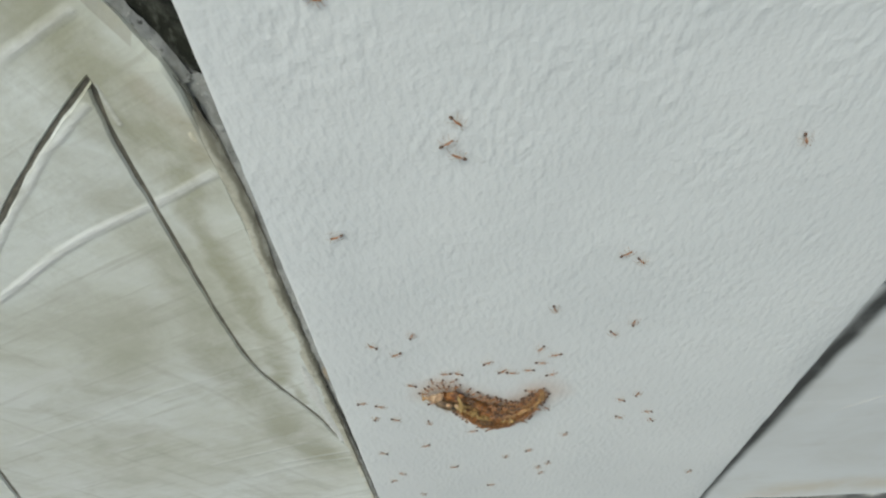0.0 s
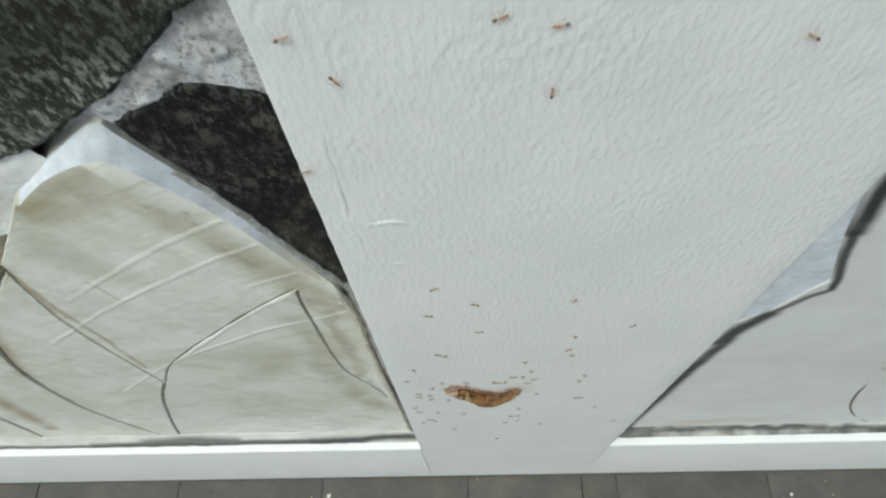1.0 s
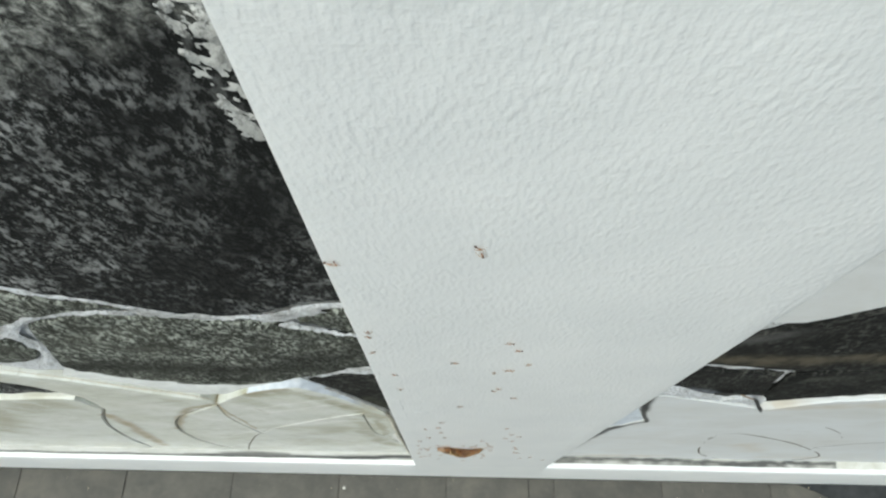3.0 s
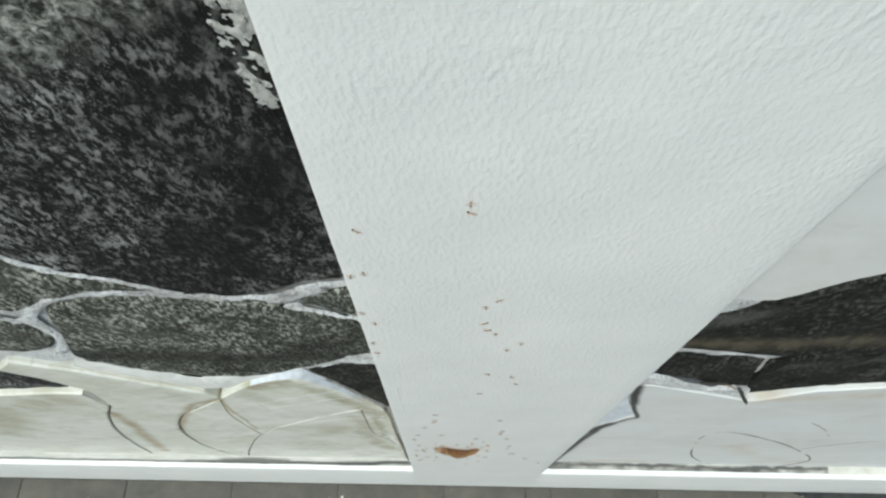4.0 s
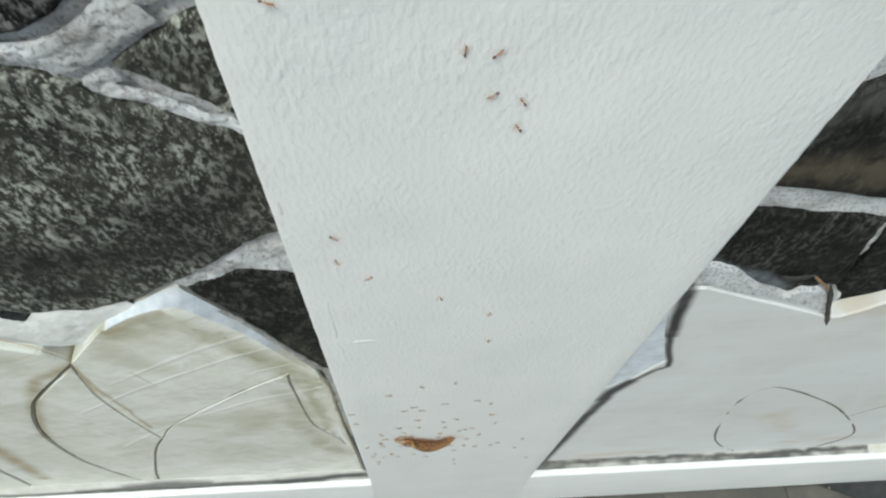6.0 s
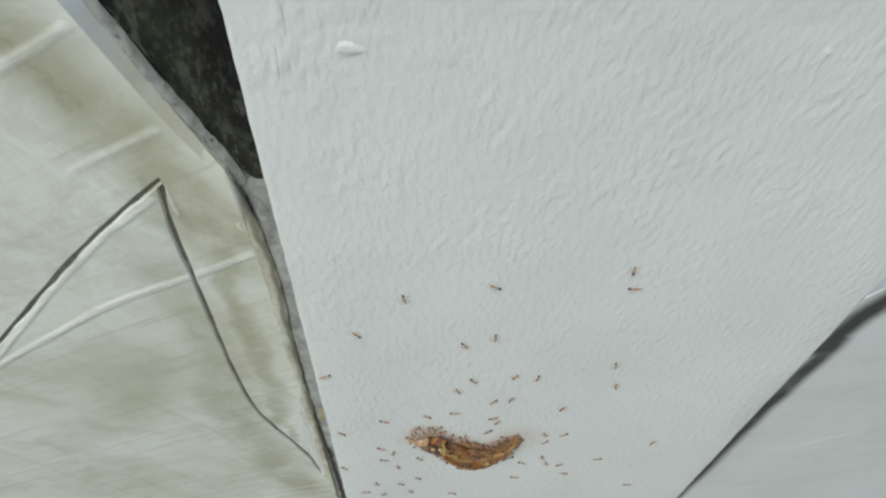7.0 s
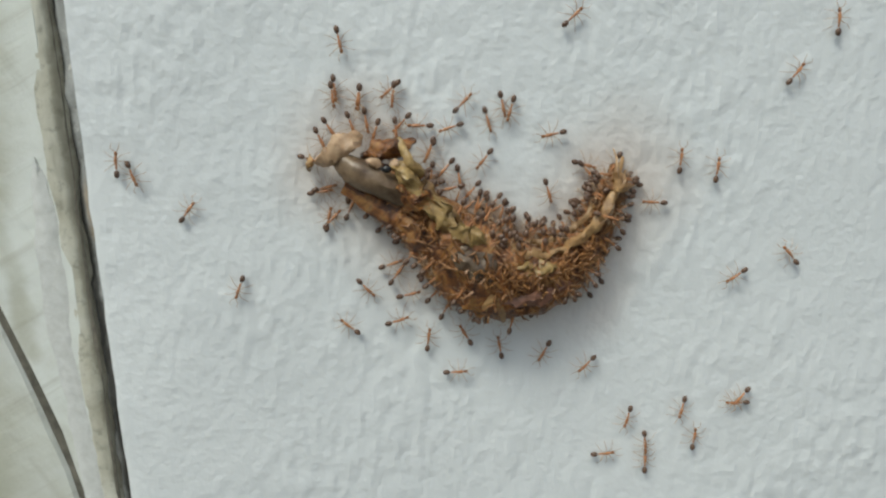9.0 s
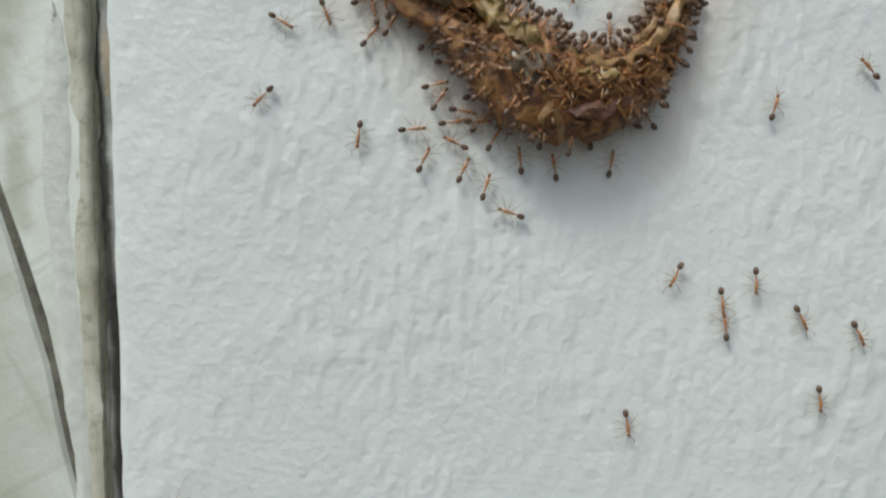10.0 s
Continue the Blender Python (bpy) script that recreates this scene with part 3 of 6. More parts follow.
def stone(points, face, mat, parent, back=0.05, bevel=0.003, drop=0.004, relief=0.0006, cell=0.016, rough=0.0007, name="stone", label="", gap=0.0, chamfers=(), step=0.006):
    """One cladding stone: outline in x, z; face(x, z) gives the depth of its front; the edge falls back by drop over bevel."""
    seed = points[0][0] * 31.7 + points[0][1] * 17.3
    outer = inset(outline_of(points, step, rough, seed), gap)
    drops, wide = [drop] * len(outer), [False] * len(outer)
    inner = inset(outer, bevel)
    for curve, within, cd, limed in chamfers:
        for i, p in enumerate(outer):
            k = min(range(len(curve)), key=lambda c: (p - curve[c]).length)
            if (p - curve[k]).length < 0.004:
                inner[i] = within[k] + (p - curve[k]) * 0.5
                drops[i], wide[i] = cd * min(1.0, 0.14 + 2.4 * (1 - k / len(curve))), limed and k < 0.93 * len(curve)
    n = len(outer)
    xs, zs = [p.x for p in inner], [p.y for p in inner]
    flat_pts = [Vector((p.x, p.y)) for p in inner]
    for i in range(int((max(xs) - min(xs)) / cell)):
        for j in range(int((max(zs) - min(zs)) / cell)):
            flat_pts.append(Vector((min(xs) + (i + 0.5 + 0.3 * ((j % 2) - 0.5)) * cell, min(zs) + (j + 0.5) * cell)))
    co, _, tris, origin, _, _ = delaunay_2d_cdt(flat_pts, [], [list(range(n))], 1, 1e-6)
    bm = bmesh.new()
    r0 = [bm.verts.new((p.x, back, p.y)) for p in outer]
    r1 = [bm.verts.new((p.x, face(p.x, p.y) + d, p.y)) for p, d in zip(outer, drops)]
    front = {}
    for tri in tris:
        for i in tri:
            if i not in front:
                front[i] = bm.verts.new((co[i].x, face(co[i].x, co[i].y), co[i].y))
        bm.faces.new([front[i] for i in tri])
    at = {o: front[i] for i, src in enumerate(origin) if i in front for o in src if o < n}
    for i in range(n):
        k = (i + 1) % n
        bm.faces.new((r0[i], r0[k], r1[k], r1[i]))
        if i in at and k in at:
            f = bm.faces.new((r1[i], r1[k], at[k], at[i]) if at[i] != at[k] else (r1[i], r1[k], at[k]))
            f.material_index = 1 if wide[i] and wide[k] else 0
    for v in list(front.values()) + r1:
        w = noise.noise(Vector((v.co.x * 24 + seed, seed, v.co.z * 24))) + 0.45 * noise.noise(Vector((v.co.x * 75, seed, v.co.z * 75)))
        v.co.y += relief * w
    ob = part(name, bm, mat, parent, label, sharp=28)
    if any(wide):
        ob.data.materials.append(SKY_TINTED_LIME)
    return ob


def line_on(points, face, width, mat, parent, name, proud=0.0002, steps=6, taper=True, thick=0.35):
    """A thin raised line (a filled crack, a brush stroke) along a curve on a stone."""
    pts = smooth_line(points, steps)
    n = len(pts)
    rad = []
    for i in range(n):
        w = width * (0.8 + 0.35 * noise.noise(Vector((i * 0.7, points[0][0] * 50, 3))))
        if taper:
            w *= min(1.0, 0.25 + 4 * min(i, n - 1 - i) / n)
        rad.append(w / 2)
    bm = tube([(p.x, face(p.x, p.y) + rad[i] * thick - proud, p.y) for i, p in enumerate(pts)], rad, 8, thick)
    return part(name, bm, mat, parent)


def bead(points, width, y, height, mat, parent, name, label, lumps=1.0):
    """A lumpy bead of mortar along a line: where it dips under the stones its edge is ragged."""
    line = smooth_line(points, 10)
    length = sum((q - p).length for p, q in zip(line, line[1:]))
    n = max(4, int(length / 0.0013))
    at = np.cumsum([0.0] + [(q - p).length for p, q in zip(line, line[1:])])
    xs = np.interp(np.linspace(0, length, n), at, [p.x for p in line])
    zs = np.interp(np.linspace(0, length, n), at, [p.y for p in line])
    across = max(12, int(width / 0.0006))
    bm = bmesh.new()
    last = None
    for i in range(n):
        d = Vector((xs[min(i + 1, n - 1)] - xs[max(i - 1, 0)], zs[min(i + 1, n - 1)] - zs[max(i - 1, 0)])).normalized()
        row = []
        for k in range(across + 1):
            t = 2 * k / across - 1
            x, z = xs[i] - d.y * t * width, zs[i] + d.x * t * width
            w = 0.9 * noise.noise(Vector((x * 130, 2, z * 130))) + 0.6 * noise.noise(Vector((x * 380, 5, z * 380))) + 0.45 * noise.noise(Vector((x * 900, 9, z * 900)))
            h = 0.60 - 1.2 * t * t + 1.25 * lumps * w
            end = min(1.0, 0.2 + min(i, n - 1 - i) * 0.12)
            row.append(bm.verts.new((x, y + 0.0004 - height * max(-1.2, min(1.1, h * end)) * 0.7, z)))
        if last:
            for k in range(across):
                bm.faces.new((last[k], last[k + 1], row[k + 1], row[k]))
        last = row
    if parent.name == "wall_left":
        for v in bm.verts:
            v.co.x = min(v.co.x, -0.0004)
    return part(name, bm, mat, parent, label, sharp=180)


def flat(depth, lean=0.0, top=0.6):
    """The front of a stone: its depth, and how fast it falls back below the height top."""
    return lambda x, z: depth + lean * max(0.0, top - z)


# ---- the floor ----
ground = part("ground", box(-60, 60, -120, 30, -0.30, -0.012), GROUND, smooth=False)
tagged(ground, "grey weathered ground beyond the tiled strip", "ground", kind="structure")
floor = tagged(new("floor"), "worn grey square floor tiles along the wall", "floor", kind="structure")
part("mortar_bed", box(-2.0, 2.2, -1.62, 0.0, -0.011, -0.0016), plain("dirty_floor_joint", (0.030, 0.029, 0.026), (0.10, 0.095, 0.085), 60, 0.85, 0.0006), floor, "dark dirty joints")

# ---- the pillar and its plinth ----
PILLAR_W, PLINTH = 0.2, 0.2032


def pillar_mesh():
    """Plastered pillar: a fine front with slightly wavering, rounded corners."""
    bm = bmesh.new()
    cols, rows = [], []
    prof = [(-0.0006, 0.20), (-0.0006, 0.012), (-0.0006, 0.0012), (-0.0003, 0.0003), (0.0010, 0.0)]
    prof = prof + [(0.015 + 0.017 * i, 0.0) for i in range(11)] + [(PILLAR_W - a, b) for a, b in prof[::-1]]
    zs = [0.004 * i for i in range(51, 251)]
    zs = [-0.002, 0.05, 0.1, 0.15] + zs + [1.02 + 0.05 * i for i in range(36)]
    for z in zs:
        row = []
        for a, b in prof:
            side = 1 if a < PILLAR_W / 2 else -1
            w = 0.00035 * noise.noise(Vector((side * 7.0, 0, z * 60))) + 0.0003 * noise.noise(Vector((side * 3.0, 0, z * 190)))
            near = min(a, PILLAR_W - a) < 0.004 and z > PLINTH
            y = b + (0.0004 * noise.noise(Vector((a * 30, 1, z * 18))) if b == 0 else 0)
            if z < PLINTH + 0.001:
                y = b if b > 0.1 else 0.0
            row.append(bm.verts.new((a + (w if near else 0), y, z)))
        rows.append(row)
    for r, s in zip(rows, rows[1:]):
        for i in range(len(prof)):
            k = (i + 1) % len(prof)
            bm.faces.new((r[i], r[k], s[k], s[i]))
    bm.faces.new(rows[-1])
    return bm


pillar = part("pillar", pillar_mesh(), WHITE, sharp=60)
tagged(pillar, "white painted plaster pillar with a stippled finish", "pillar", kind="structure")


def ridge(points, width, height, mat=None, name="paint_ridge"):
    pts = smooth_line(points, 5)
    n = len(pts)
    rad = [width / 2 * (0.25 + 0.75 * math.sin(math.pi * (i + 0.5) / n)) * (1 + 0.3 * noise.noise(Vector((i * 0.9, points[0][1] * 40, 0)))) for i in range(n)]
    bm = tube([(p.x, 0.0002, p.y) for p in pts], rad, 10, 0.36 * height / (width / 2))
    for v in bm.verts:
        v.co += (0.0007 if mat is None else 0.0001) * noise.noise_vector(v.co * 260)
    part(name, bm, mat or WHITE, pillar)


# brush ridges, runs and a scratch in the paint
ridge([(0.0108, 0.7709), (0.0104, 0.7464), (0.0100, 0.7133), (0.0112, 0.6805), (0.0123, 0.6453)], 0.0035, 0.0012)
ridge([(0.0167, 0.7007), (0.0256, 0.7019), (0.0347, 0.6996)], 0.004, 0.0013)
ridge([(0.0224, 0.6643), (0.0287, 0.6644)], 0.004, 0.0012)
ridge([(0.1288, 0.6612), (0.1353, 0.6613)], 0.0045, 0.0014)
ridge([(0.1292, 0.6611), (0.1325, 0.6631), (0.1360, 0.6639)], 0.004, 0.0012)
ridge([(0.0112, 0.6953), (0.0104, 0.6852), (0.0105, 0.6717), (0.0101, 0.6576)], 0.003, 0.0009)
ridge([(0.1221, 0.6588), (0.1244, 0.6599)], 0.003, 0.001)
ridge([(0.0107, 0.6737), (0.0107, 0.6641), (0.0109, 0.6551)], 0.003, 0.0009)
ridge([(0.0100, 0.7683), (0.0099, 0.7328), (0.0105, 0.6979), (0.0087, 0.6552)], 0.003, 0.001)
ridge([(0.1500, 0.8171), (0.1475, 0.8063), (0.1452, 0.7968), (0.1440, 0.7880)], 0.0012, 0.0002, SCRATCH, "scratch")
ridge([(0.0035, 0.8529), (0.0021, 0.8375), (0.0013, 0.8197)], 0.003, 0.0008)

for side, (a, b) in (("left", (-1.2, 0.0)), ("right", (0.2, 1.5))):
    bm = box(a, b, 0.0, 0.20, -0.002, PLINTH)
    front = [e for e in bm.edges if all(v.co.z > PLINTH - 0.01 for v in e.verts) and all(v.co.y < 0.1 for v in e.verts)]
    bmesh.ops.bevel(bm, geom=front, offset=0.0035, segments=4, affect="EDGES", profile=0.5)
    for k in range(1, 60):
        bmesh.ops.bisect_plane(bm, geom=bm.verts[:] + bm.edges[:] + bm.faces[:], plane_co=(a + (b - a) * k / 60, 0, 0), plane_no=(1, 0, 0))
    for v in bm.verts:
        if v.co.y < 0.1 and v.co.z > 0.1:
            v.co.z += 0.0012 * noise.noise(Vector((v.co.x * 9, 2, 0))) + 0.0006 * noise.noise(Vector((v.co.x * 45, 4, 0)))
    plinth = part("plinth", bm, WHITE)
    tagged(plinth, "low white painted plinth under the stone cladding", "plinth", kind="structure")

# ---- the clad walls on both sides ----
def clad_wall(name, x0, x1, label):
    """The mortar bed that holds the stones: deep behind the pale stones, flush between the dark ones."""
    bm = bmesh.new()
    nx, nz = round((x1 - x0) / 0.006), 118
    grid = []
    for j in range(nz + 1):
        z = PLINTH - 0.01 + j * 0.0105
        row = []
        for i in range(nx + 1):
            x = x0 + (x1 - x0) * i / nx
            s = min(1.0, max(0.0, (z - 0.722) / 0.035))
            y = 0.030 - 0.0112 * s * s * (3 - 2 * s)
            near = min(abs(x), abs(x - PILLAR_W))
            if near < 0.014 and z < 0.62:
                y = min(y, 0.0175)
            y += 0.0016 * noise.noise(Vector((x * 45, 0, z * 45))) + 0.0008 * noise.noise(Vector((x * 160, 5, z * 160)))
            row.append(bm.verts.new((x, y, z)))
        grid.append(row)
    for r, s in zip(grid, grid[1:]):
        for i in range(nx):
            bm.faces.new((r[i], r[i + 1], s[i + 1], s[i]))
    rim = [e for e in bm.edges if e.is_boundary]
    got = bmesh.ops.extrude_edge_only(bm, edges=rim)
    for v in got["geom"]:
        if isinstance(v, bmesh.types.BMVert):
            v.co.y = 0.2
    rim = [e for e in bm.edges if e.is_boundary]
    bmesh.ops.edgeloop_fill(bm, edges=rim)
    wall = part(name, bm, MORTAR, sharp=80)
    return tagged(wall, label, "stone wall", kind="structure")


wall_left = clad_wall("wall_left", -1.2, 0.0, "wall clad with black and pale flagstones in white mortar")
wall_right = clad_wall("wall_right", PILLAR_W, 1.5, "wall clad with black and whitewashed flagstones in mortar")

LOW = flat(0.0130, 0.009, 0.60)
# pale stones beside the pillar, parted by fine curved cracks
CRACK_V = smooth_line([(-0.0344, 0.6112), (-0.0372, 0.5920), (-0.0377, 0.5677), (-0.0384, 0.5333), (-0.0391, 0.4933), (-0.0373, 0.4573), (-0.0307, 0.4293), (-0.0229, 0.4040), (-0.0160, 0.3720), (-0.0093, 0.3427)], 4)
CRACK_B = smooth_line([(-0.0344, 0.6112), (-0.0587, 0.5893), (-0.0907, 0.5567), (-0.1267, 0.5173), (-0.1600, 0.4760), (-0.1820, 0.4333), (-0.2040, 0.3867), (-0.2281, 0.3188), (-0.2488, 0.2544), (-0.2613, 0.2060)], 4)
SEAM = smooth_line([(-0.1691, 0.6461), (-0.1808, 0.5800), (-0.1837, 0.5200), (-0.1820, 0.4333)], 4)
ARC = smooth_line([(-0.1691, 0.6461), (-0.2109, 0.5948), (-0.2416, 0.5499), (-0.2741, 0.4660), (-0.2897, 0.3544), (-0.2827, 0.2533), (-0.2717, 0.2060)], 4)
FAR = smooth_line([(-0.2992, 0.5995), (-0.3386, 0.5154), (-0.3779, 0.3845), (-0.4097, 0.2060)], 4)
CHAMFER = smooth_line([(-0.1237, 0.7085), (-0.0937, 0.7329), (-0.0729, 0.7467), (-0.0664, 0.7383), (-0.0545, 0.7125), (-0.0403, 0.6817), (-0.0253, 0.6387), (-0.0147, 0.6147)], 20)
CHAMFER_IN = smooth_line([(-0.1259, 0.7023), (-0.1028, 0.7208), (-0.0792, 0.7312), (-0.0700, 0.7245), (-0.0568, 0.7028), (-0.0421, 0.6738), (-0.0270, 0.6342), (-0.0158, 0.6120)], 20)
SIDE = smooth_line([(-0.0149, 0.6053), (-0.0139, 0.5733), (-0.0135, 0.5333), (-0.0133, 0.4933), (-0.0132, 0.4601), (-0.0131, 0.4200), (-0.0127, 0.3933), (-0.0123, 0.3680)], 8)
TIP = 20  # where the seam meets the crack
stone(CRACK_B + [(-0.0113, 0.2060), (-0.0087, 0.2956)] + CRACK_V[:0:-1], LOW, PALE_FOOT, wall_left, bevel=0.0006, drop=0.0008, gap=0.00065, label="pale limewashed stone with streaks and stains")
stone([(-0.1691, 0.6493)] + CHAMFER + [p + Vector((0.0016, 0)) for p in SIDE] + CRACK_V[33::-1] + CRACK_B[1:TIP + 1] + SEAM[:0:-1], LOW, PALE_HEAD, wall_left, bevel=0.0006, drop=0.0008, gap=0.00065, chamfers=((CHAMFER, CHAMFER_IN, 0.0050, True),), rough=0.0003, label="pale limewashed stone with a thick chamfered edge")
stone(SEAM + CRACK_B[TIP + 1:] + ARC[:0:-1], LOW, PALE_FAR, wall_left, bevel=0.0012, drop=0.0015, gap=0.0008)
stone(ARC + FAR[::-1] + [(-0.2880, 0.6680), (-0.3080, 0.7120), (-0.3300, 0.7420), (-0.3040, 0.7700), (-0.2573, 0.7380), (-0.2200, 0.7060), (-0.1960, 0.6820), (-0.1780, 0.6680)], LOW, PALE_FAR, wall_left, bevel=0.0015, drop=0.002, gap=0.0009)
stone(FAR + [(-1.1333, 0.2060), (-1.1333, 0.6300), (-0.4800, 0.6400), (-0.3948, 0.6420), (-0.3300, 0.6560), (-0.3000, 0.6560)], LOW, PALE_FAR, wall_left, bevel=0.0015, drop=0.002, gap=0.0009)
# dark strips behind the gaps stand in for their shade, wider lower down
for curve, wide in ((CRACK_V[:12], 0.0034), (CRACK_V[11:], 0.0052), (CRACK_B, 0.0032), (ARC, 0.0016), (FAR, 0.0016)):
    line_on([tuple(p) for p in curve], flat(0.0138, 0.009, 0.60), wide, JOINT, wall_left, "crack", steps=2, taper=False)
# the worn round edge of the pale stone along the pillar, and a smear of plaster on it
edge = smooth_line([(-0.0141, 0.5975), (-0.0136, 0.5900), (-0.0126, 0.5765), (-0.0117, 0.5600), (-0.0120, 0.5400), (-0.0128, 0.5100), (-0.0130, 0.4900), (-0.0129, 0.4600), (-0.0127, 0.4200), (-0.0124, 0.3933), (-0.0118, 0.3600), (-0.0114, 0.3067), (-0.0112, 0.2667), (-0.0111, 0.2080)], 16)
bm = tube([(p.x, LOW(p.x, p.y) + 0.0027, p.y) for p in edge], [min(1.0, 0.35 + k / 30) * (0.0030 + 0.0004 * noise.noise(Vector((p.y * 90, 8, 0)))) for k, p in enumerate(edge)], 18, 0.98)
for v in bm.verts:
    v.co += 0.00040 * noise.noise_vector(v.co * 60) + 0.00022 * noise.noise_vector(v.co * 420)
part("stone_edge", bm, EDGE_TAN, wall_left, "worn rounded edge of a pale stone")
bm = ball((-0.0154, LOW(0, 0.589) + 0.0004, 0.5893), (0.0013, 0.0011, 0.0036), (0, -12, 0), 24, 16)
for v in bm.verts:
    v.co += 0.0004 * noise.noise_vector(v.co * 220)
part("plaster_lump", bm, CREAM, wall_left, "cream lump of plaster on the stone's edge")
stone([(-0.0176, 0.4470), (-0.0160, 0.4520), (-0.0146, 0.4480), (-0.0141, 0.4347), (-0.0139, 0.4225), (-0.0143, 0.4165), (-0.0138, 0.4060), (-0.0134, 0.3985), (-0.0130, 0.3800), (-0.0128, 0.3620), (-0.0150, 0.3622), (-0.0165, 0.3780), (-0.0180, 0.3960), (-0.0192, 0.4100), (-0.0202, 0.4225), (-0.0196, 0.4330)], flat(0.0127, 0.009, 0.60), PLASTER, wall_left, bevel=0.0010, drop=0.0004, relief=0.0003, cell=0.002, rough=0.0007, name="plaster_smear", label="rough white plaster smeared on the stone", step=0.0015)
# dark stones
DARK = dict(rough=0.0017, gap=-0.0009, bevel=0.0025, drop=0.0025, relief=0.0018, cell=0.012, step=0.004)
stone([(-0.0653, 0.7467), (-0.0547, 0.7533), (-0.0460, 0.7571), (-0.0363, 0.7647), (-0.0267, 0.7653), (-0.0181, 0.7629), (-0.0099, 0.7563), (-0.0013, 0.7520), (-0.0016, 0.6010), (-0.0120, 0.6080), (-0.0260, 0.6413), (-0.0393, 0.6807), (-0.0553, 0.7200), (-0.0640, 0.7393)], flat(0.0172), BROWNISH, wall_left, bevel=0.002, drop=0.002, relief=0.0012)
stone([(-0.4200, 0.7550), (-0.3370, 0.7360), (-0.3160, 0.7130), (-0.2960, 0.6720), (-0.3100, 0.6660), (-0.3714, 0.6580), (-0.4800, 0.6560), (-1.1333, 0.6500), (-1.1333, 0.8000), (-0.4600, 0.7850)], flat(0.0170), BLACK, wall_left, **DARK)
stone([(-0.0013, 0.8707), (-0.0156, 0.8771), (-0.0263, 0.8837), (-0.0397, 0.8900), (-0.0508, 0.8968), (-0.0613, 0.9040), (-0.0776, 0.9083), (-0.1016, 0.9095), (-0.1188, 0.9096), (-0.1463, 0.9104), (-0.1639, 0.9096), (-0.1792, 0.9067), (-0.1932, 0.9000), (-0.2083, 0.8867), (-0.2153, 0.8707), (-0.2236, 0.8389), (-0.2337, 0.8112), (-0.2439, 0.7827), (-0.2420, 0.7676), (-0.2056, 0.7427), (-0.1600, 0.7240), (-0.1253, 0.7253), (-0.1000, 0.7360), (-0.0680, 0.7560), (-0.0507, 0.7680), (-0.0360, 0.7820), (-0.0247, 0.7947), (-0.0013, 0.8067)], flat(0.0150), GREENISH, wall_left, **DARK)
stone([(-0.0013, 0.9313), (-0.0127, 0.9272), (-0.0257, 0.9185), (-0.0384, 0.9093), (-0.0288, 0.9009), (-0.0177, 0.8921), (-0.0013, 0.8807)], flat(0.0155), GREENISH, wall_left, **DARK)
stone([(-0.0013, 0.9520), (-0.0093, 0.9495), (-0.0295, 0.9429), (-0.0443, 0.9339), (-0.0597, 0.9244), (-0.0808, 0.9207), (-0.1039, 0.9224), (-0.1180, 0.9291), (-0.1375, 0.9443), (-0.1635, 0.9552), (-0.1773, 0.9720), (-0.1933, 0.9867), (-0.2267, 1.0000), (-0.4000, 1.0133), (-1.1333, 1.0133), (-1.1333, 1.4133), (-0.0013, 1.4133), (-0.0013, 1.0987)], flat(0.0140), BLACK, wall_left, **DARK)
stone([(-0.1313, 0.9259), (-0.1425, 0.9313), (-0.1657, 0.9391), (-0.1841, 0.9480), (-0.1960, 0.9653), (-0.2267, 0.9840), (-0.3200, 0.9973), (-1.1333, 1.0000), (-1.1333, 0.8867), (-0.3200, 0.8853), (-0.2383, 0.8853), (-0.2239, 0.8860), (-0.2132, 0.8947), (-0.1955, 0.9093), (-0.1736, 0.9180), (-0.1476, 0.9224)], flat(0.0150), GREENISH, wall_left, **DARK)
stone([(-0.2533, 0.8600), (-0.2417, 0.8405), (-0.2360, 0.8251), (-0.2484, 0.8047), (-0.2761, 0.7893), (-0.3077, 0.7907), (-0.4533, 0.8107), (-1.1333, 0.8107), (-1.1333, 0.8720), (-0.3200, 0.8693)], flat(0.0155), GREENISH, wall_left, **DARK)
# old mortar smeared over the black stone beside the pillar
bead([(-0.0067, 1.2000), (-0.0083, 1.1667), (-0.0085, 1.1467), (-0.0088, 1.1307)], 0.0125, 0.0136, 0.0030, CRUSTY, wall_left, "mortar_patch", "old white mortar smeared on the stone")
bead([(-0.0093, 1.1333), (-0.0100, 1.1200), (-0.0091, 1.1093), (-0.0073, 1.0987)], 0.0090, 0.0139, 0.0022, CRUSTY, wall_left, "mortar_patch", "old white mortar smeared on the stone")


JOINT_A = [(-0.0007, 0.9413), (-0.0160, 0.9387), (-0.0295, 0.9327), (-0.0443, 0.9220), (-0.0597, 0.9160), (-0.0808, 0.9149), (-0.1039, 0.9157), (-0.1240, 0.9187), (-0.1476, 0.9193), (-0.1736, 0.9147), (-0.1955, 0.9053), (-0.2133, 0.8900), (-0.2253, 0.8747), (-0.2373, 0.8640), (-0.2600, 0.8747)]
JOINT_B = [(-0.0387, 0.9067), (-0.0480, 0.9013), (-0.0333, 0.8953), (-0.0213, 0.8867), (-0.0107, 0.8813), (-0.0007, 0.8760)]
JOINT_C = [(-0.1067, 0.9187), (-0.1240, 0.9293), (-0.1400, 0.9400), (-0.1640, 0.9480), (-0.1800, 0.9613), (-0.1947, 0.9760), (-0.2267, 0.9920), (-0.3200, 1.0067)]
JOINT_D = [(-0.2253, 0.8773), (-0.2293, 0.8467), (-0.2307, 0.8240), (-0.2440, 0.7987), (-0.2600, 0.7840)]
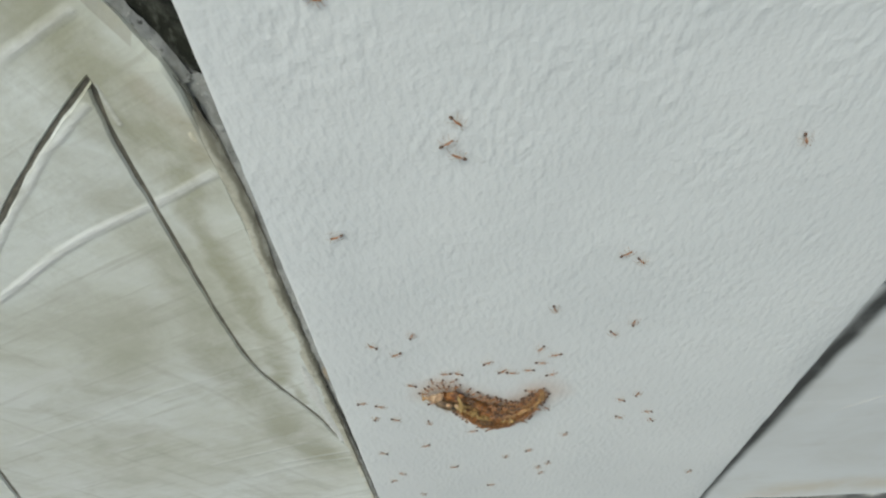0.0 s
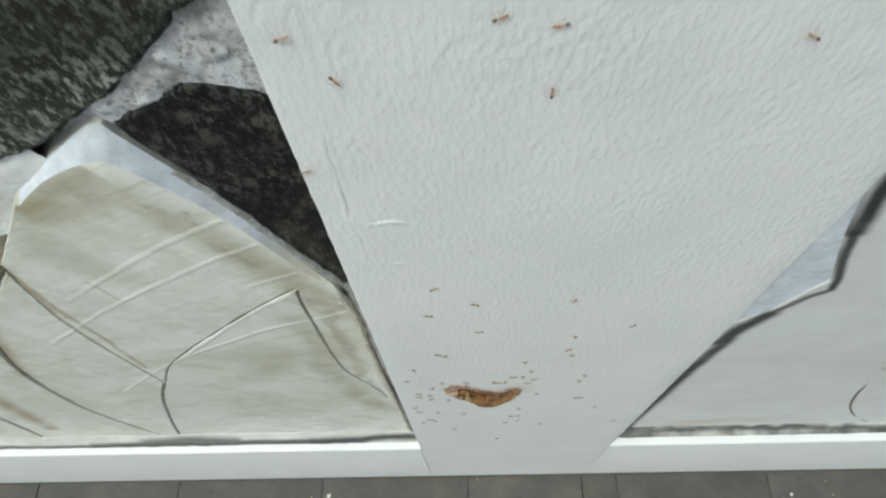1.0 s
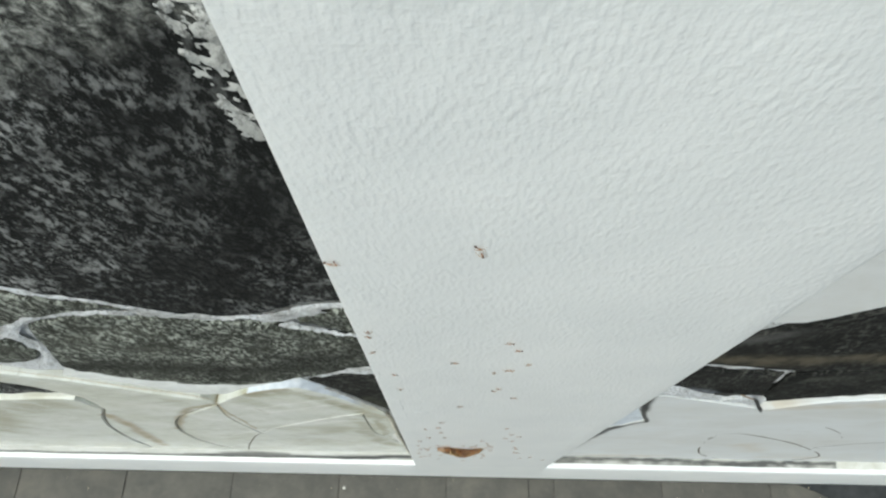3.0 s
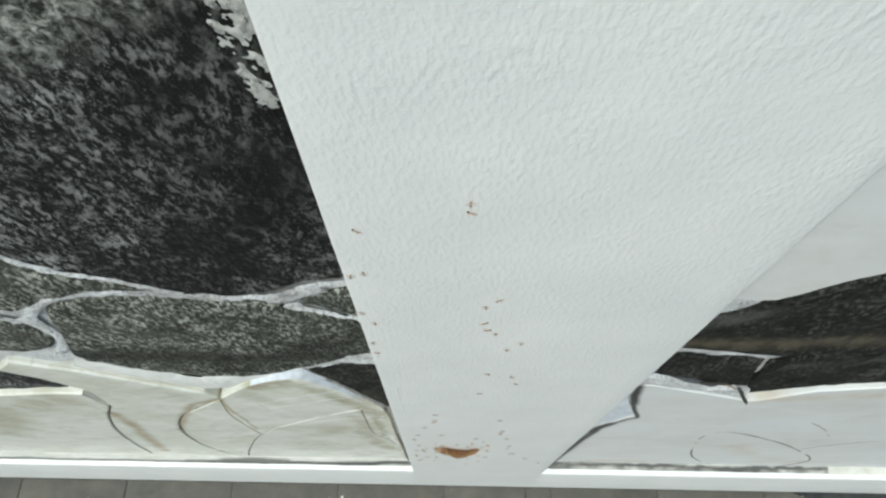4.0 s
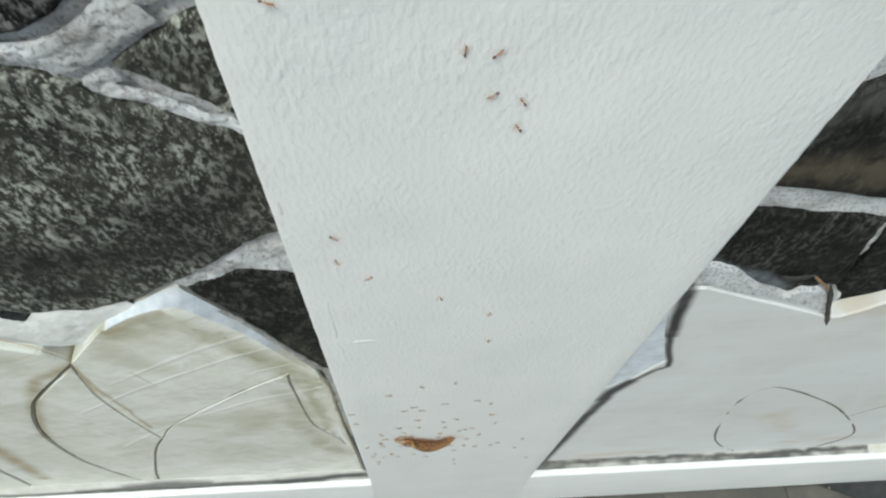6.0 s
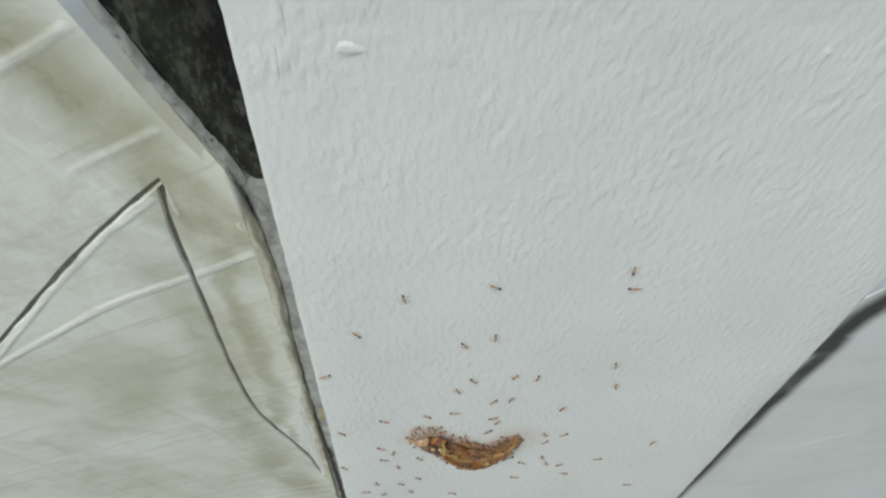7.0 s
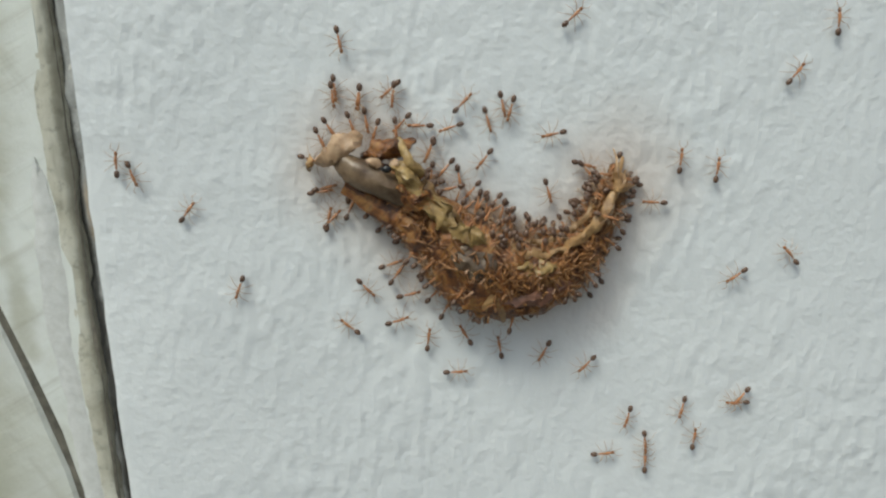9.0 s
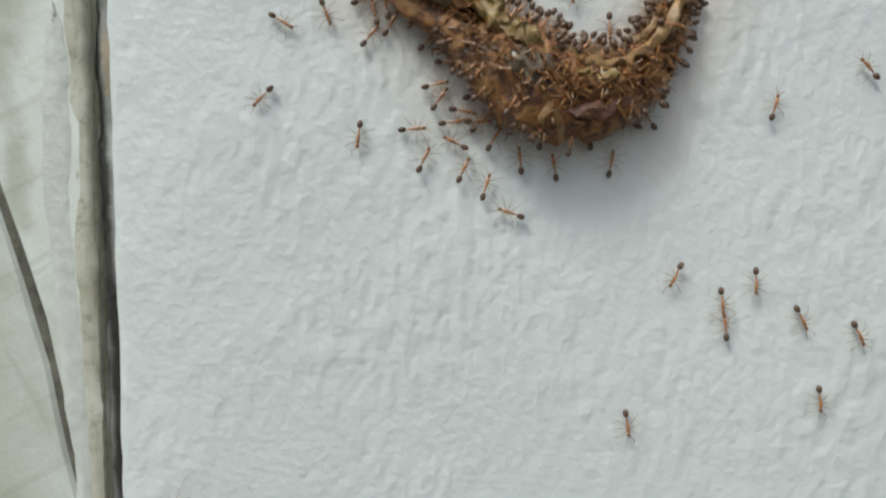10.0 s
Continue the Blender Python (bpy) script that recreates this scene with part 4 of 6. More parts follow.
JOINT_E = [(-0.0213, 0.9320), (-0.0347, 0.9240), (-0.0480, 0.9147), (-0.0600, 0.9107)]
bead([(-0.0693, 0.7507), (-0.0573, 0.7593), (-0.0453, 0.7680), (-0.0320, 0.7753), (-0.0187, 0.7800), (-0.0013, 0.7813)], 0.0110, 0.0178, 0.0030, MORTAR, wall_left, "mortar_joint", "rough white mortar joint", 0.6)
bead([(-0.2600, 0.7520), (-0.2267, 0.7307), (-0.2000, 0.7067), (-0.1800, 0.6880), (-0.1640, 0.6853), (-0.1440, 0.7067), (-0.1267, 0.7167), (-0.1013, 0.7300)], 0.0190, 0.0172, 0.0030, SMOOTH_MORTAR, wall_left, "mortar_joint", "smoothed white mortar joint", 0.3)
line_on([(-0.3002, 0.7790), (-0.2514, 0.7420), (-0.2156, 0.7080), (-0.1920, 0.6923), (-0.1771, 0.6757), (-0.1660, 0.6600)], flat(0.0140), 0.0020, STAIN, wall_left, "brown_seam")
for line, w in ((JOINT_A, 0.0040), (JOINT_B, 0.0032), (JOINT_C, 0.0036), (JOINT_D, 0.0040), (JOINT_E, 0.0052)):
    bead(line, w, 0.0150, 0.0012, MORTAR, wall_left, "mortar_joint", "rough white mortar joint", 1.35)
# the other side
stone([(0.2053, 0.7150), (0.2168, 0.6848), (0.2251, 0.6564), (0.2351, 0.6262), (0.2435, 0.6020), (0.2391, 0.5914), (0.2292, 0.5602), (0.2171, 0.5435), (0.2053, 0.5300)], flat(0.0138), SKY_TINTED_LIME, wall_right, bevel=0.0006, drop=0.0006, gap=-0.0010, rough=0.0004)
stone([(0.2060, 0.7300), (0.2240, 0.7333), (0.2632, 0.7127), (0.3195, 0.6840), (0.3253, 0.6807), (0.3333, 0.6807), (0.3413, 0.6880), (0.3716, 0.7213), (0.4400, 0.7413), (0.6667, 0.7467), (1.4667, 0.7467), (1.4667, 0.2060), (0.2060, 0.2060), (0.2060, 0.4000), (0.2060, 0.5230), (0.2171, 0.5435), (0.2292, 0.5602), (0.2391, 0.5914), (0.2435, 0.6020), (0.2351, 0.6262), (0.2251, 0.6564), (0.2168, 0.6848), (0.2060, 0.7150)], flat(0.0122, 0.014, 0.64), PALE_GREY, wall_right, bevel=0.0012, drop=0.0014, rough=0.0004)
stone([(0.2053, 0.7587), (0.2053, 0.8113), (0.2927, 0.7953), (0.3100, 0.7227), (0.2989, 0.7240), (0.2787, 0.7160), (0.2600, 0.7267), (0.2400, 0.7400)], flat(0.0155), BROWNISH, wall_right, rough=0.0016, gap=-0.0008, bevel=0.003, drop=0.002, relief=0.0014)
stone([(0.2985, 0.7960), (0.3080, 0.8040), (0.3658, 0.8230), (0.5000, 0.8280), (1.4667, 0.8300), (1.4667, 0.7587), (0.4400, 0.7520), (0.3712, 0.7310), (0.3330, 0.7050), (0.3200, 0.7000), (0.3125, 0.7213)], flat(0.0150), BROWNISH, wall_right, rough=0.0016, gap=-0.0008, bevel=0.003, drop=0.002, relief=0.0014)
stone([(0.2053, 0.8310), (0.2053, 0.8820), (0.2200, 0.8920), (0.2275, 0.8985), (0.2479, 0.9280), (0.2666, 0.9525), (0.2811, 0.9630), (0.3400, 0.9850), (0.4533, 1.0050), (1.4667, 1.0100), (1.4667, 0.8330), (0.5000, 0.8310), (0.3658, 0.8260), (0.3000, 0.8110), (0.2572, 0.8215)], flat(0.0150), BROWNISH, wall_right, rough=0.0016, gap=-0.0008, bevel=0.004, drop=0.003, relief=0.0018)
stone([(0.2053, 0.9300), (0.2300, 0.9260), (0.2420, 0.9275), (0.2510, 0.9370), (0.2666, 0.9575), (0.2811, 0.9680), (0.3400, 0.9900), (0.4533, 1.0105), (1.4667, 1.0155), (1.4667, 1.4133), (0.2053, 1.4133)], flat(0.0140), PALE_GREY, wall_right, bevel=0.003, drop=0.003)

# fine dark cracks, brown seams and lime brush strokes on the pale stones
RIGHT_LOW = flat(0.0122, 0.014, 0.64)
line_on([(0.4667, 0.2133), (0.4373, 0.2467), (0.4067, 0.3000), (0.3800, 0.3800), (0.3600, 0.4667), (0.3640, 0.5107), (0.3888, 0.5067), (0.4619, 0.4453), (0.5173, 0.3827), (0.5760, 0.3013), (0.5893, 0.2533), (0.5800, 0.2133)], RIGHT_LOW, 0.0034, JOINT, wall_right, "crack", taper=False)
line_on([(0.2967, 0.7333), (0.3067, 0.7160), (0.3160, 0.6973), (0.3253, 0.6800), (0.3313, 0.6680)], flat(0.0114), 0.0042, SOOT, wall_right, "crack")
line_on([(0.2600, 0.7453), (0.2667, 0.7420), (0.2733, 0.7413), (0.2813, 0.7453)], flat(0.0116), 0.0060, SOOT, wall_right, "crack")
line_on([(0.2813, 0.7447), (0.2907, 0.7347), (0.3053, 0.7200)], flat(0.0116), 0.0026, RUST, wall_right, "brown_seam")
line_on([(0.4357, 0.5808), (0.4747, 0.5360), (0.5033, 0.4892)], RIGHT_LOW, 0.0022, JOINT, wall_right, "crack")
line_on([(0.5200, 0.3827), (0.5320, 0.4200), (0.5733, 0.4667), (0.6667, 0.5333)], RIGHT_LOW, 0.0018, JOINT, wall_right, "crack")
line_on([(0.2597, 0.5896), (0.2743, 0.6066), (0.2877, 0.6239), (0.3080, 0.6450)], RIGHT_LOW, 0.0010, STREAK, wall_right, "lime_streak")
line_on([(0.2500, 0.3680), (0.2779, 0.3943), (0.3086, 0.4086), (0.3600, 0.4250)], RIGHT_LOW, 0.0010, STREAK, wall_right, "lime_streak")
line_on([tuple(p) for p in SEAM], flat(0.0136, 0.009, 0.6), 0.0022, STAIN, wall_left, "brown_seam", 0.0002, 2)

FOOT_DARK = [(0.0095, 0.97, [(-0.0020, 0.2120), (-0.0300, 0.2120), (-0.0700, 0.2085), (-0.1200, 0.2070)]),
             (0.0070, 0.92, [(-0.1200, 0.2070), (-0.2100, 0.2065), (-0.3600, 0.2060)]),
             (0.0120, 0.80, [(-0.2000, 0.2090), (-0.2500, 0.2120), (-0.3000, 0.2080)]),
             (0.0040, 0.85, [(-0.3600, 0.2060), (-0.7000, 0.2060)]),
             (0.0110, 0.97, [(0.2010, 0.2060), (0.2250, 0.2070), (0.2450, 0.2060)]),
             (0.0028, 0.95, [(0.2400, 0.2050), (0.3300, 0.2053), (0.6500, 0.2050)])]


def foot_material():
    """Lime run down to the plinth, with dirt smears and a soft dark corner."""
    m, n, l, b = material("limed_foot_of_stones")
    v = place(n, l)
    g = grain(n, l, v, 34, 7, 0.66, 0.4)
    fine = grain(n, l, v, 300, 5, 0.65)
    base = ramp(n, l, g, (0.32, (0.46, 0.465, 0.42)), (0.62, (0.62, 0.63, 0.605)))
    # dark line along the corner, widest beside the pillar
    dirt = lines(n, l, wavering(n, l, v, 40, 0.004), FOOT_DARK, 0.05)
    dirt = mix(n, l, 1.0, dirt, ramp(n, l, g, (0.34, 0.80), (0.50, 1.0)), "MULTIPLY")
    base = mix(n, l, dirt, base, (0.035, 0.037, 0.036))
    l.new(base, b.inputs["Base Color"])
    b.inputs["Roughness"].default_value = 0.6
    bump(n, l, b, (g, 0.3, 0.0010), (fine, 0.3, 0.0004))
    return m


FOOT = foot_material()


def foot_fillet(x0, x1, ledge, rise, face):
    """A sloping foot of lime between the plinth's ledge and the stones."""
    bm = bmesh.new()
    n, last = 300, None
    for i in range(n + 1):
        x = x0 + (x1 - x0) * i / n
        w = 0.0012 * noise.noise(Vector((x * 14, 1, 0))) + 0.0006 * noise.noise(Vector((x * 70, 7, 0)))
        z = PLINTH + 0.0012 * noise.noise(Vector((x * 9, 2, 0))) + 0.0006 * noise.noise(Vector((x * 45, 4, 0)))
        top = z + rise + 2.0 * w
        row = [bm.verts.new(c) for c in ((x, ledge + w, z - 0.003), (x, ledge + w + 0.0002, z + 0.0010), (x, 0.6 * ledge + 0.4 * face + w, z + 0.35 * rise), (x, face - 0.0006, top), (x, face + 0.0040, top + 0.0010))]
        if last:
            for k in range(4):
                bm.faces.new((last[k], last[k + 1], row[k + 1], row[k]))
        last = row
    return bm


part("foot_of_lime", foot_fillet(-1.1, -0.001, 0.0075, 0.018, 0.0165), FOOT, wall_left, "lime with dirt smears and a dark line along the plinth")
part("foot_of_lime", foot_fillet(0.201, 1.4, 0.0080, 0.0032, 0.0180), FOOT, wall_right, "lime with dirt smears and a dark line along the plinth")


def seam_strip():
    """The lumpy strip of mortar and dirt between the pale stones and the pillar."""
    bm = bmesh.new()
    last = None
    for i in range(201):
        z = 0.205 + 0.400 * i / 200
        row = []
        for k in range(9):
            x = -0.0136 + 0.0131 * k / 8
            y = 0.0154 + 0.0009 * noise.noise(Vector((x * 260, 3, z * 150))) + 0.0006 * noise.noise(Vector((x * 500, 6, z * 420))) + 0.003 * max(0.0, 1 - k / 3.0)
            row.append(bm.verts.new((x, y, z)))
        if last:
            for k in range(8):
                bm.faces.new((last[k], last[k + 1], row[k + 1], row[k]))
        last = row
    return bm


part("mortar_strip", seam_strip(), SEAM_CEMENT, wall_left, "dirty grey mortar beside the pillar")
line_on([(-0.0096, 0.206), (-0.0098, 0.28), (-0.0101, 0.34), (-0.0106, 0.42), (-0.0106, 0.50), (-0.0092, 0.5434), (-0.0090, 0.5624), (-0.0098, 0.5765), (-0.0112, 0.5881), (-0.0121, 0.5945), (-0.0132, 0.6035), (-0.0146, 0.6095)], flat(0.0153), 0.0012, JOINT, wall_left, "dirt_seam", steps=24)
bead([(-0.0560, 0.7175), (-0.0480, 0.7000), (-0.0400, 0.6810), (-0.0325, 0.6590), (-0.0253, 0.6395), (-0.0190, 0.6250), (-0.0142, 0.6125), (-0.0122, 0.6060)], 0.0020, 0.0158, 0.0022, SEAM_CEMENT, wall_left, "mortar_joint", "rough bluish lime between pale and black stone", 0.5)
bead([(-0.0062, 0.6080), (-0.0060, 0.5960), (-0.0052, 0.5800), (-0.0044, 0.5640), (-0.0038, 0.5440)], 0.0056, 0.0162, 0.0022, SEAM_CEMENT, wall_left, "mortar_patch", "rough grey and white mortar beside the pillar")
# old mortar squeezed out between the stones
stone([(0.2060, 0.7467), (0.2133, 0.7360), (0.2253, 0.7333), (0.2400, 0.7267), (0.2613, 0.7160), (0.2773, 0.7093), (0.2787, 0.7173), (0.2600, 0.7280), (0.2440, 0.7413), (0.2347, 0.7520), (0.2213, 0.7600), (0.2060, 0.7627)], flat(0.0135), MORTAR, wall_right, bevel=0.002, drop=0.003, relief=0.0025, cell=0.006, rough=0.0010, name="mortar_patch")
stone([(0.2773, 0.7120), (0.2907, 0.7013), (0.3107, 0.6907), (0.3200, 0.6920), (0.3173, 0.7120), (0.3013, 0.7200), (0.2853, 0.7253)], flat(0.0130), MORTAR, wall_right, bevel=0.002, drop=0.003, relief=0.0025, cell=0.006, rough=0.0010, name="mortar_patch")

# ---- the dead gecko on the pillar ----
gecko = tagged(new("dead_gecko"), "dried brown gecko carcass stuck to the white pillar, covered in ants", "gecko")
SPINE = [(.0450,.4490,.0022),(.0490,.4462,.0032),(.0535,.4425,.0044),(.0580,.4380,.0058),(.0632,.4330,.0073),(.0684,.4303,.0072),(.0740,.4302,.0063),(.0797,.4324,.0046),(.0835,.4362,.0034),(.0857,.4408,.0023),(.0874,.4447,.0015),(.0882,.4480,.0008)]


def body_mesh():
    """The shrunken trunk: a lumpy half-flattened tube along the bent spine."""
    xz = smooth_line([(a, b) for a, b, _ in SPINE], 6)
    rr = np.interp(np.linspace(0, len(SPINE) - 1, len(xz)), range(len(SPINE)), [c for *_, c in SPINE])
    bm = tube([(p.x, -0.55 * rr[i], p.y) for i, p in enumerate(xz)], [1.0 * r for r in rr], 30, 0.62)
    for v in bm.verts:
        w = noise.noise_vector(v.co * 420)
        u = noise.noise_vector(v.co * 1300)
        v.co += Vector((w.x, 0.9 * w.y, w.z)) * 0.0011 + u * 0.0005
        v.co.y = min(v.co.y, 0.0003)
    return bm


part("trunk", body_mesh(), FLESH, gecko)
def limb(points, radii, mat, name, label="", parent=None, sides=10, rough=1.0):
    line = [Vector(p) for p in points]
    fine, rad = [], []
    for i in range(len(line) - 1):
        for k in range(4):
            fine.append(line[i].lerp(line[i + 1], k / 4))
            rad.append(radii[i] * (1 - k / 4) + radii[i + 1] * k / 4)
    fine.append(line[-1])
    rad.append(radii[-1])
    bm = tube(fine, rad, sides, 0.8)
    for v in bm.verts:
        v.co += rough * (0.00055 * noise.noise_vector(v.co * 420) + 0.00030 * noise.noise_vector(v.co * 1500))
    return part(name, bm, mat, parent or gecko, label)


head = limb([(.0418, -.0034, .4508), (.0430, -.0042, .4500), (.0450, -.0050, .4488), (.0490, -.0054, .4468), (.0525, -.0052, .4452), (.0558, -.0044, .4436)], [.0010, .0018, .0023, .0024, .0023, .0016], HEAD_SKIN, "head", "grey-brown smooth shrunken head", None, 20, 0.9)
for x, z in ((.0500, .4492),):
    part("eye", ball((x, -.0074, z), (.0008, .0005, .0006), (0, 0, 0), 12, 8), EYE_BLACK, head, "black eye")
for x, z, a in ((.0480, .4502, .0012), (.0514, .4497, .0009)):
    bm = ball((x, -.0066, z), (a, .0008, .0008), (0, 20, 0), 16, 10)
    for v in bm.verts:
        v.co += 0.0004 * noise.noise_vector(v.co * 900)
    part("eyelid", bm, BONE, head, "pale eyelid")
limb([(.0430, -.0030, .4464), (.0490, -.0034, .4424), (.0552, -.0040, .4382)], [.0014, .0024, .0028], FLESH, "throat", "dark brown dried throat")
limb([(.0384, -.0022, .4498), (.0398, -.0036, .4508), (.0422, -.0042, .4524), (.0440, -.0040, .4537), (.0452, -.0030, .4546)], [.0006, .0015, .0020, .0016, .0008], BONE, "leg", "pale dry foreleg beside the head", None, 14, 1.6)
limb([(.0520, -.0040, .4537), (.0528, -.0062, .4515), (.0536, -.0070, .4500), (.0558, -.0066, .4482)], [.0004, .0008, .0010, .0007], YELLOW, "leg", "yellowish dry foreleg")
limb([(.0676, -.0066, .4366), (.0706, -.0066, .4350), (.0740, -.0062, .4343), (.0786, -.0052, .4351), (.0828, -.0046, .4373), (.0855, -.0046, .4409), (.0873, -.0040, .4443)], [.0004, .0006, .0006, .0007, .0009, .0009, .0006], TAN, "leg", "pale yellowish hind leg along the tail", None, 14, 1.7)
limb([(.0672, -.0070, .4274), (.0700, -.0076, .4272), (.0739, -.0070, .4275), (.0796, -.0050, .4296)], [.0007, .0012, .0013, .0008], PINK, "leg", "pinkish brown hind leg", None, 14, 1.6)
limb([(.0640, -.0050, .4232), (.0652, -.0070, .4262), (.0664, -.0078, .4284)], [.0004, .0007, .0006], TAN, "toe")
limb([(.0684, -.0050, .4228), (.0676, -.0068, .4254), (.0666, -.0078, .4284)], [.0004, .0007, .0006], TAN, "toe")
for x0, z0, x1, z1 in ((.0873, .4441, .0878, .4505), (.0873, .4441, .0909, .4449), (.0873, .4441, .0896, .4470), (.0873, .4441, .0889, .4494), (.0376, .4502, .0366, .4492), (.0376, .4502, .0366, .4508), (.0376, .4502, .0371, .4516)):
    limb([(x0, -.0034, z0), ((x0 + x1) / 2, -.0030, (z0 + z1) / 2), (x1, -.0012, z1)], [.0007, .0005, .0002], TAN, "toe")
for x, y, z, a, b, r in ((.0543, -.0072, .4456, .0021, .0012, 20), (.0582, -.0068, .4420, .0034, .0020, 48), (.0625, -.0080, .4382, .0034, .0016, 30), (.0730, -.0070, .4322, .0040, .0012, 0)):
    bm = ball((x, y, z), (a, .0008, b), (0, r, 0), 40, 26)
    for v in bm.verts:
        v.co += 0.0011 * noise.noise_vector(v.co * 430) + 0.0005 * noise.noise_vector(v.co * 1400)
    part("skin_flap", bm, YELLOW, gecko, "yellowish dry skin flap")
for x, z, a, b, r, mat, label in ((.0500, .4520, .0046, .0017, -12, FLESH, "dark brown dried skin behind the eye"), (.0546, .4446, .0034, .0019, 40, FLESH, "dark brown dried neck"), (.0530, .4480, .0026, .0014, 30, YELLOW, "yellowish dry neck skin")):
    bm = ball((x, -.0030 if z > .45 else -.0066, z), (a, .0016, b), (0, r, 0), 40, 26)
    for v in bm.verts:
        v.co += 0.0011 * noise.noise_vector(v.co * 430) + 0.0005 * noise.noise_vector(v.co * 1400)
    part("neck_skin", bm, mat, gecko, label)
bm = ball((.0640, -.0072, .4330), (.0048, .0018, .0030), (0, 38, 0), 40, 28)
for v in bm.verts:
    v.co += 0.0009 * noise.noise_vector(v.co * 420) + 0.0003 * noise.noise_vector(v.co * 1400)
part("belly_skin", bm, plain("grey_belly", (.05, .030, .018), (.20, .145, .095), 480, 0.25, 0.0006), gecko, "glossy grey belly skin")
band = smooth_line([(.0556, .4468), (.0590, .4424), (.0622, .4394), (.0660, .4376), (.0710, .4364), (.0766, .4364), (.0812, .4386), (.0838, .4418)], 8)
bm = tube([(p.x, -0.0060 + 0.0028 * i / len(band) + 0.0004 * noise.noise(Vector((i * 0.4, 0, 0))), p.y) for i, p in enumerate(band)], [(0.0010 - 0.0006 * i / len(band)) * (1 + 0.3 * noise.noise(Vector((i * 0.33, 4, 0)))) for i in range(len(band))], 24, 0.6)
for v in bm.verts:
    v.co += 0.0006 * noise.noise_vector(v.co * 520) + 0.0003 * noise.noise_vector(v.co * 1300)
part("back_skin", bm, plain("tan_back_skin", (.09, .040, .013), (.38, .23, .09), 430, 0.36, 0.0006), gecko, "torn yellowish back skin")
shreds = bmesh.new()
for k in range(820):
    i = random.uniform(0.6, 10.2)
    a, b = int(i), i - int(i)
    x = SPINE[a][0] * (1 - b) + SPINE[a + 1][0] * b
    z = SPINE[a][1] * (1 - b) + SPINE[a + 1][1] * b
    r = SPINE[a][2] * (1 - b) + SPINE[a + 1][2] * b
    t, q = random.uniform(0, 2 * math.pi), random.uniform(0.05, 1.15)
    cx, cz = x + math.cos(t) * r * q, z + math.sin(t) * r * q
    y = -0.0006 - 1.05 * r * math.sqrt(max(0, 1.25 - q * q))
    one = tube([(cx, y, cz), (cx + random.gauss(0, .0007), y - .0003, cz + random.gauss(0, .0007)), (cx + math.cos(t) * .0011 + random.gauss(0, .0006), y + .0003, cz + math.sin(t) * .0011 + random.gauss(0, .0006))], [.00022, .00019, .00008], 5)
    me = bpy.data.meshes.new("shred")
    one.to_mesh(me)
    one.free()
    shreds.from_mesh(me)
    bpy.data.meshes.remove(me)
tagged(part("dry_flesh", shreds, plain("orange_shreds", (.085, .032, .011), (.42, .205, .075), 900, 0.4, 0.0002), gecko, "orange shreds of dry flesh"), kind="stuff")


# ---- ants ----
def build_ant():
    """A long-legged amber ant, 5 mm long, its feet on y = 0, its head towards +x, its back towards -y."""
    ant = tagged(new("ant"), "small amber ant with a dark brown abdomen on the white pillar", "ant", "ants on the pillar")
    part("abdomen", ball((-.00170, -.00062, 0), (.00068, .00044, .00045), (0, 0, 0), 12, 8), ANT_DARK, ant, "dark brown abdomen")
    part("thorax", tube([(-.00095, -.0006, 0), (-.0006, -.00062, 0), (-.0002, -.00072, 0), (.0004, -.00078, 0), (.0010, -.0007, 0), (.00135, -.00064, 0)], [.00010, .00018, .00015, .00025, .00028, .00013], 8), ANT_ORANGE, ant)
    part("head", ball((.00168, -.00060, 0), (.00038, .00027, .00029), (0, 0, 0), 12, 8), ANT_HEAD, ant, "brown head")
    for s in (1, -1):
        for x, dx in ((.0009, .0012), (.0005, -.0001), (.0001, -.0016)):
            part("leg", tube([(x, -.0006, s * .0002), (x + dx * .5, -.0011, s * .0011), (x + dx * .9, -.00004, s * .0022)], [.00006, .00004, .00003], 5), ANT_LEG, ant)
        part("antenna", tube([(.0020, -.0007, s * .00015), (.0026, -.0010, s * .0007), (.0034, -.0006, s * .0006)], [.00005, .00004, .00003], 5), ANT_LEG, ant)
    return ant


def on_wall(x, z, heading, lift=0.0):
    """A pose on the pillar's front, turned to a heading in degrees: 0 along x, 90 up."""
    return pose(x, -lift - 0.0003, z, 0, -heading, 0)


# walking ants: seconds, x, height, heading
PATHS = []
PATHS.append([(0.0, 0.0565, 0.6025, -48), (0.5, 0.0593, 0.5995, -128), (1.0, 0.0339, 0.6016, -198), (2.0, 0.01, 0.6159, -178), (2.5, 0.0171, 0.6009, -258), (4.5, 0.0445, 0.6343, -338), (8.0, 0.0583, 0.4378, -390), (9.0, 0.0579, 0.4391, -446), (10.0, 0.0575, 0.4405, -502)])
PATHS.append([(0.0, 0.0539, 0.5952, 33), (0.5, 0.0648, 0.6023, 78), (1.0, 0.0583, 0.6159, 147), (4.0, 0.0385, 0.6191, 185), (4.5, 0.0497, 0.6151, 265), (5.0, 0.0479, 0.6151, 311), (6.5, 0.0676, 0.5945, 286), (7.0, 0.0696, 0.5411, 273), (7.5, 0.07, 0.5473, 335), (10.0, 0.0782, 0.5371, 309)])
PATHS.append([(0.0, 0.0569, 0.5904, 152), (0.5, 0.0549, 0.5915, 232), (1.0, 0.0607, 0.5749, 179), (5.0, 0.0227, 0.5919, 140), (6.5, 0.0407, 0.5917, 220), (7.0, 0.0361, 0.5676, 280), (7.83, 0.0424, 0.5191, 224), (8.67, 0.0487, 0.4706, 167), (9.5, 0.0549, 0.4221, 111), (10.0, 0.0526, 0.4239, 152)])
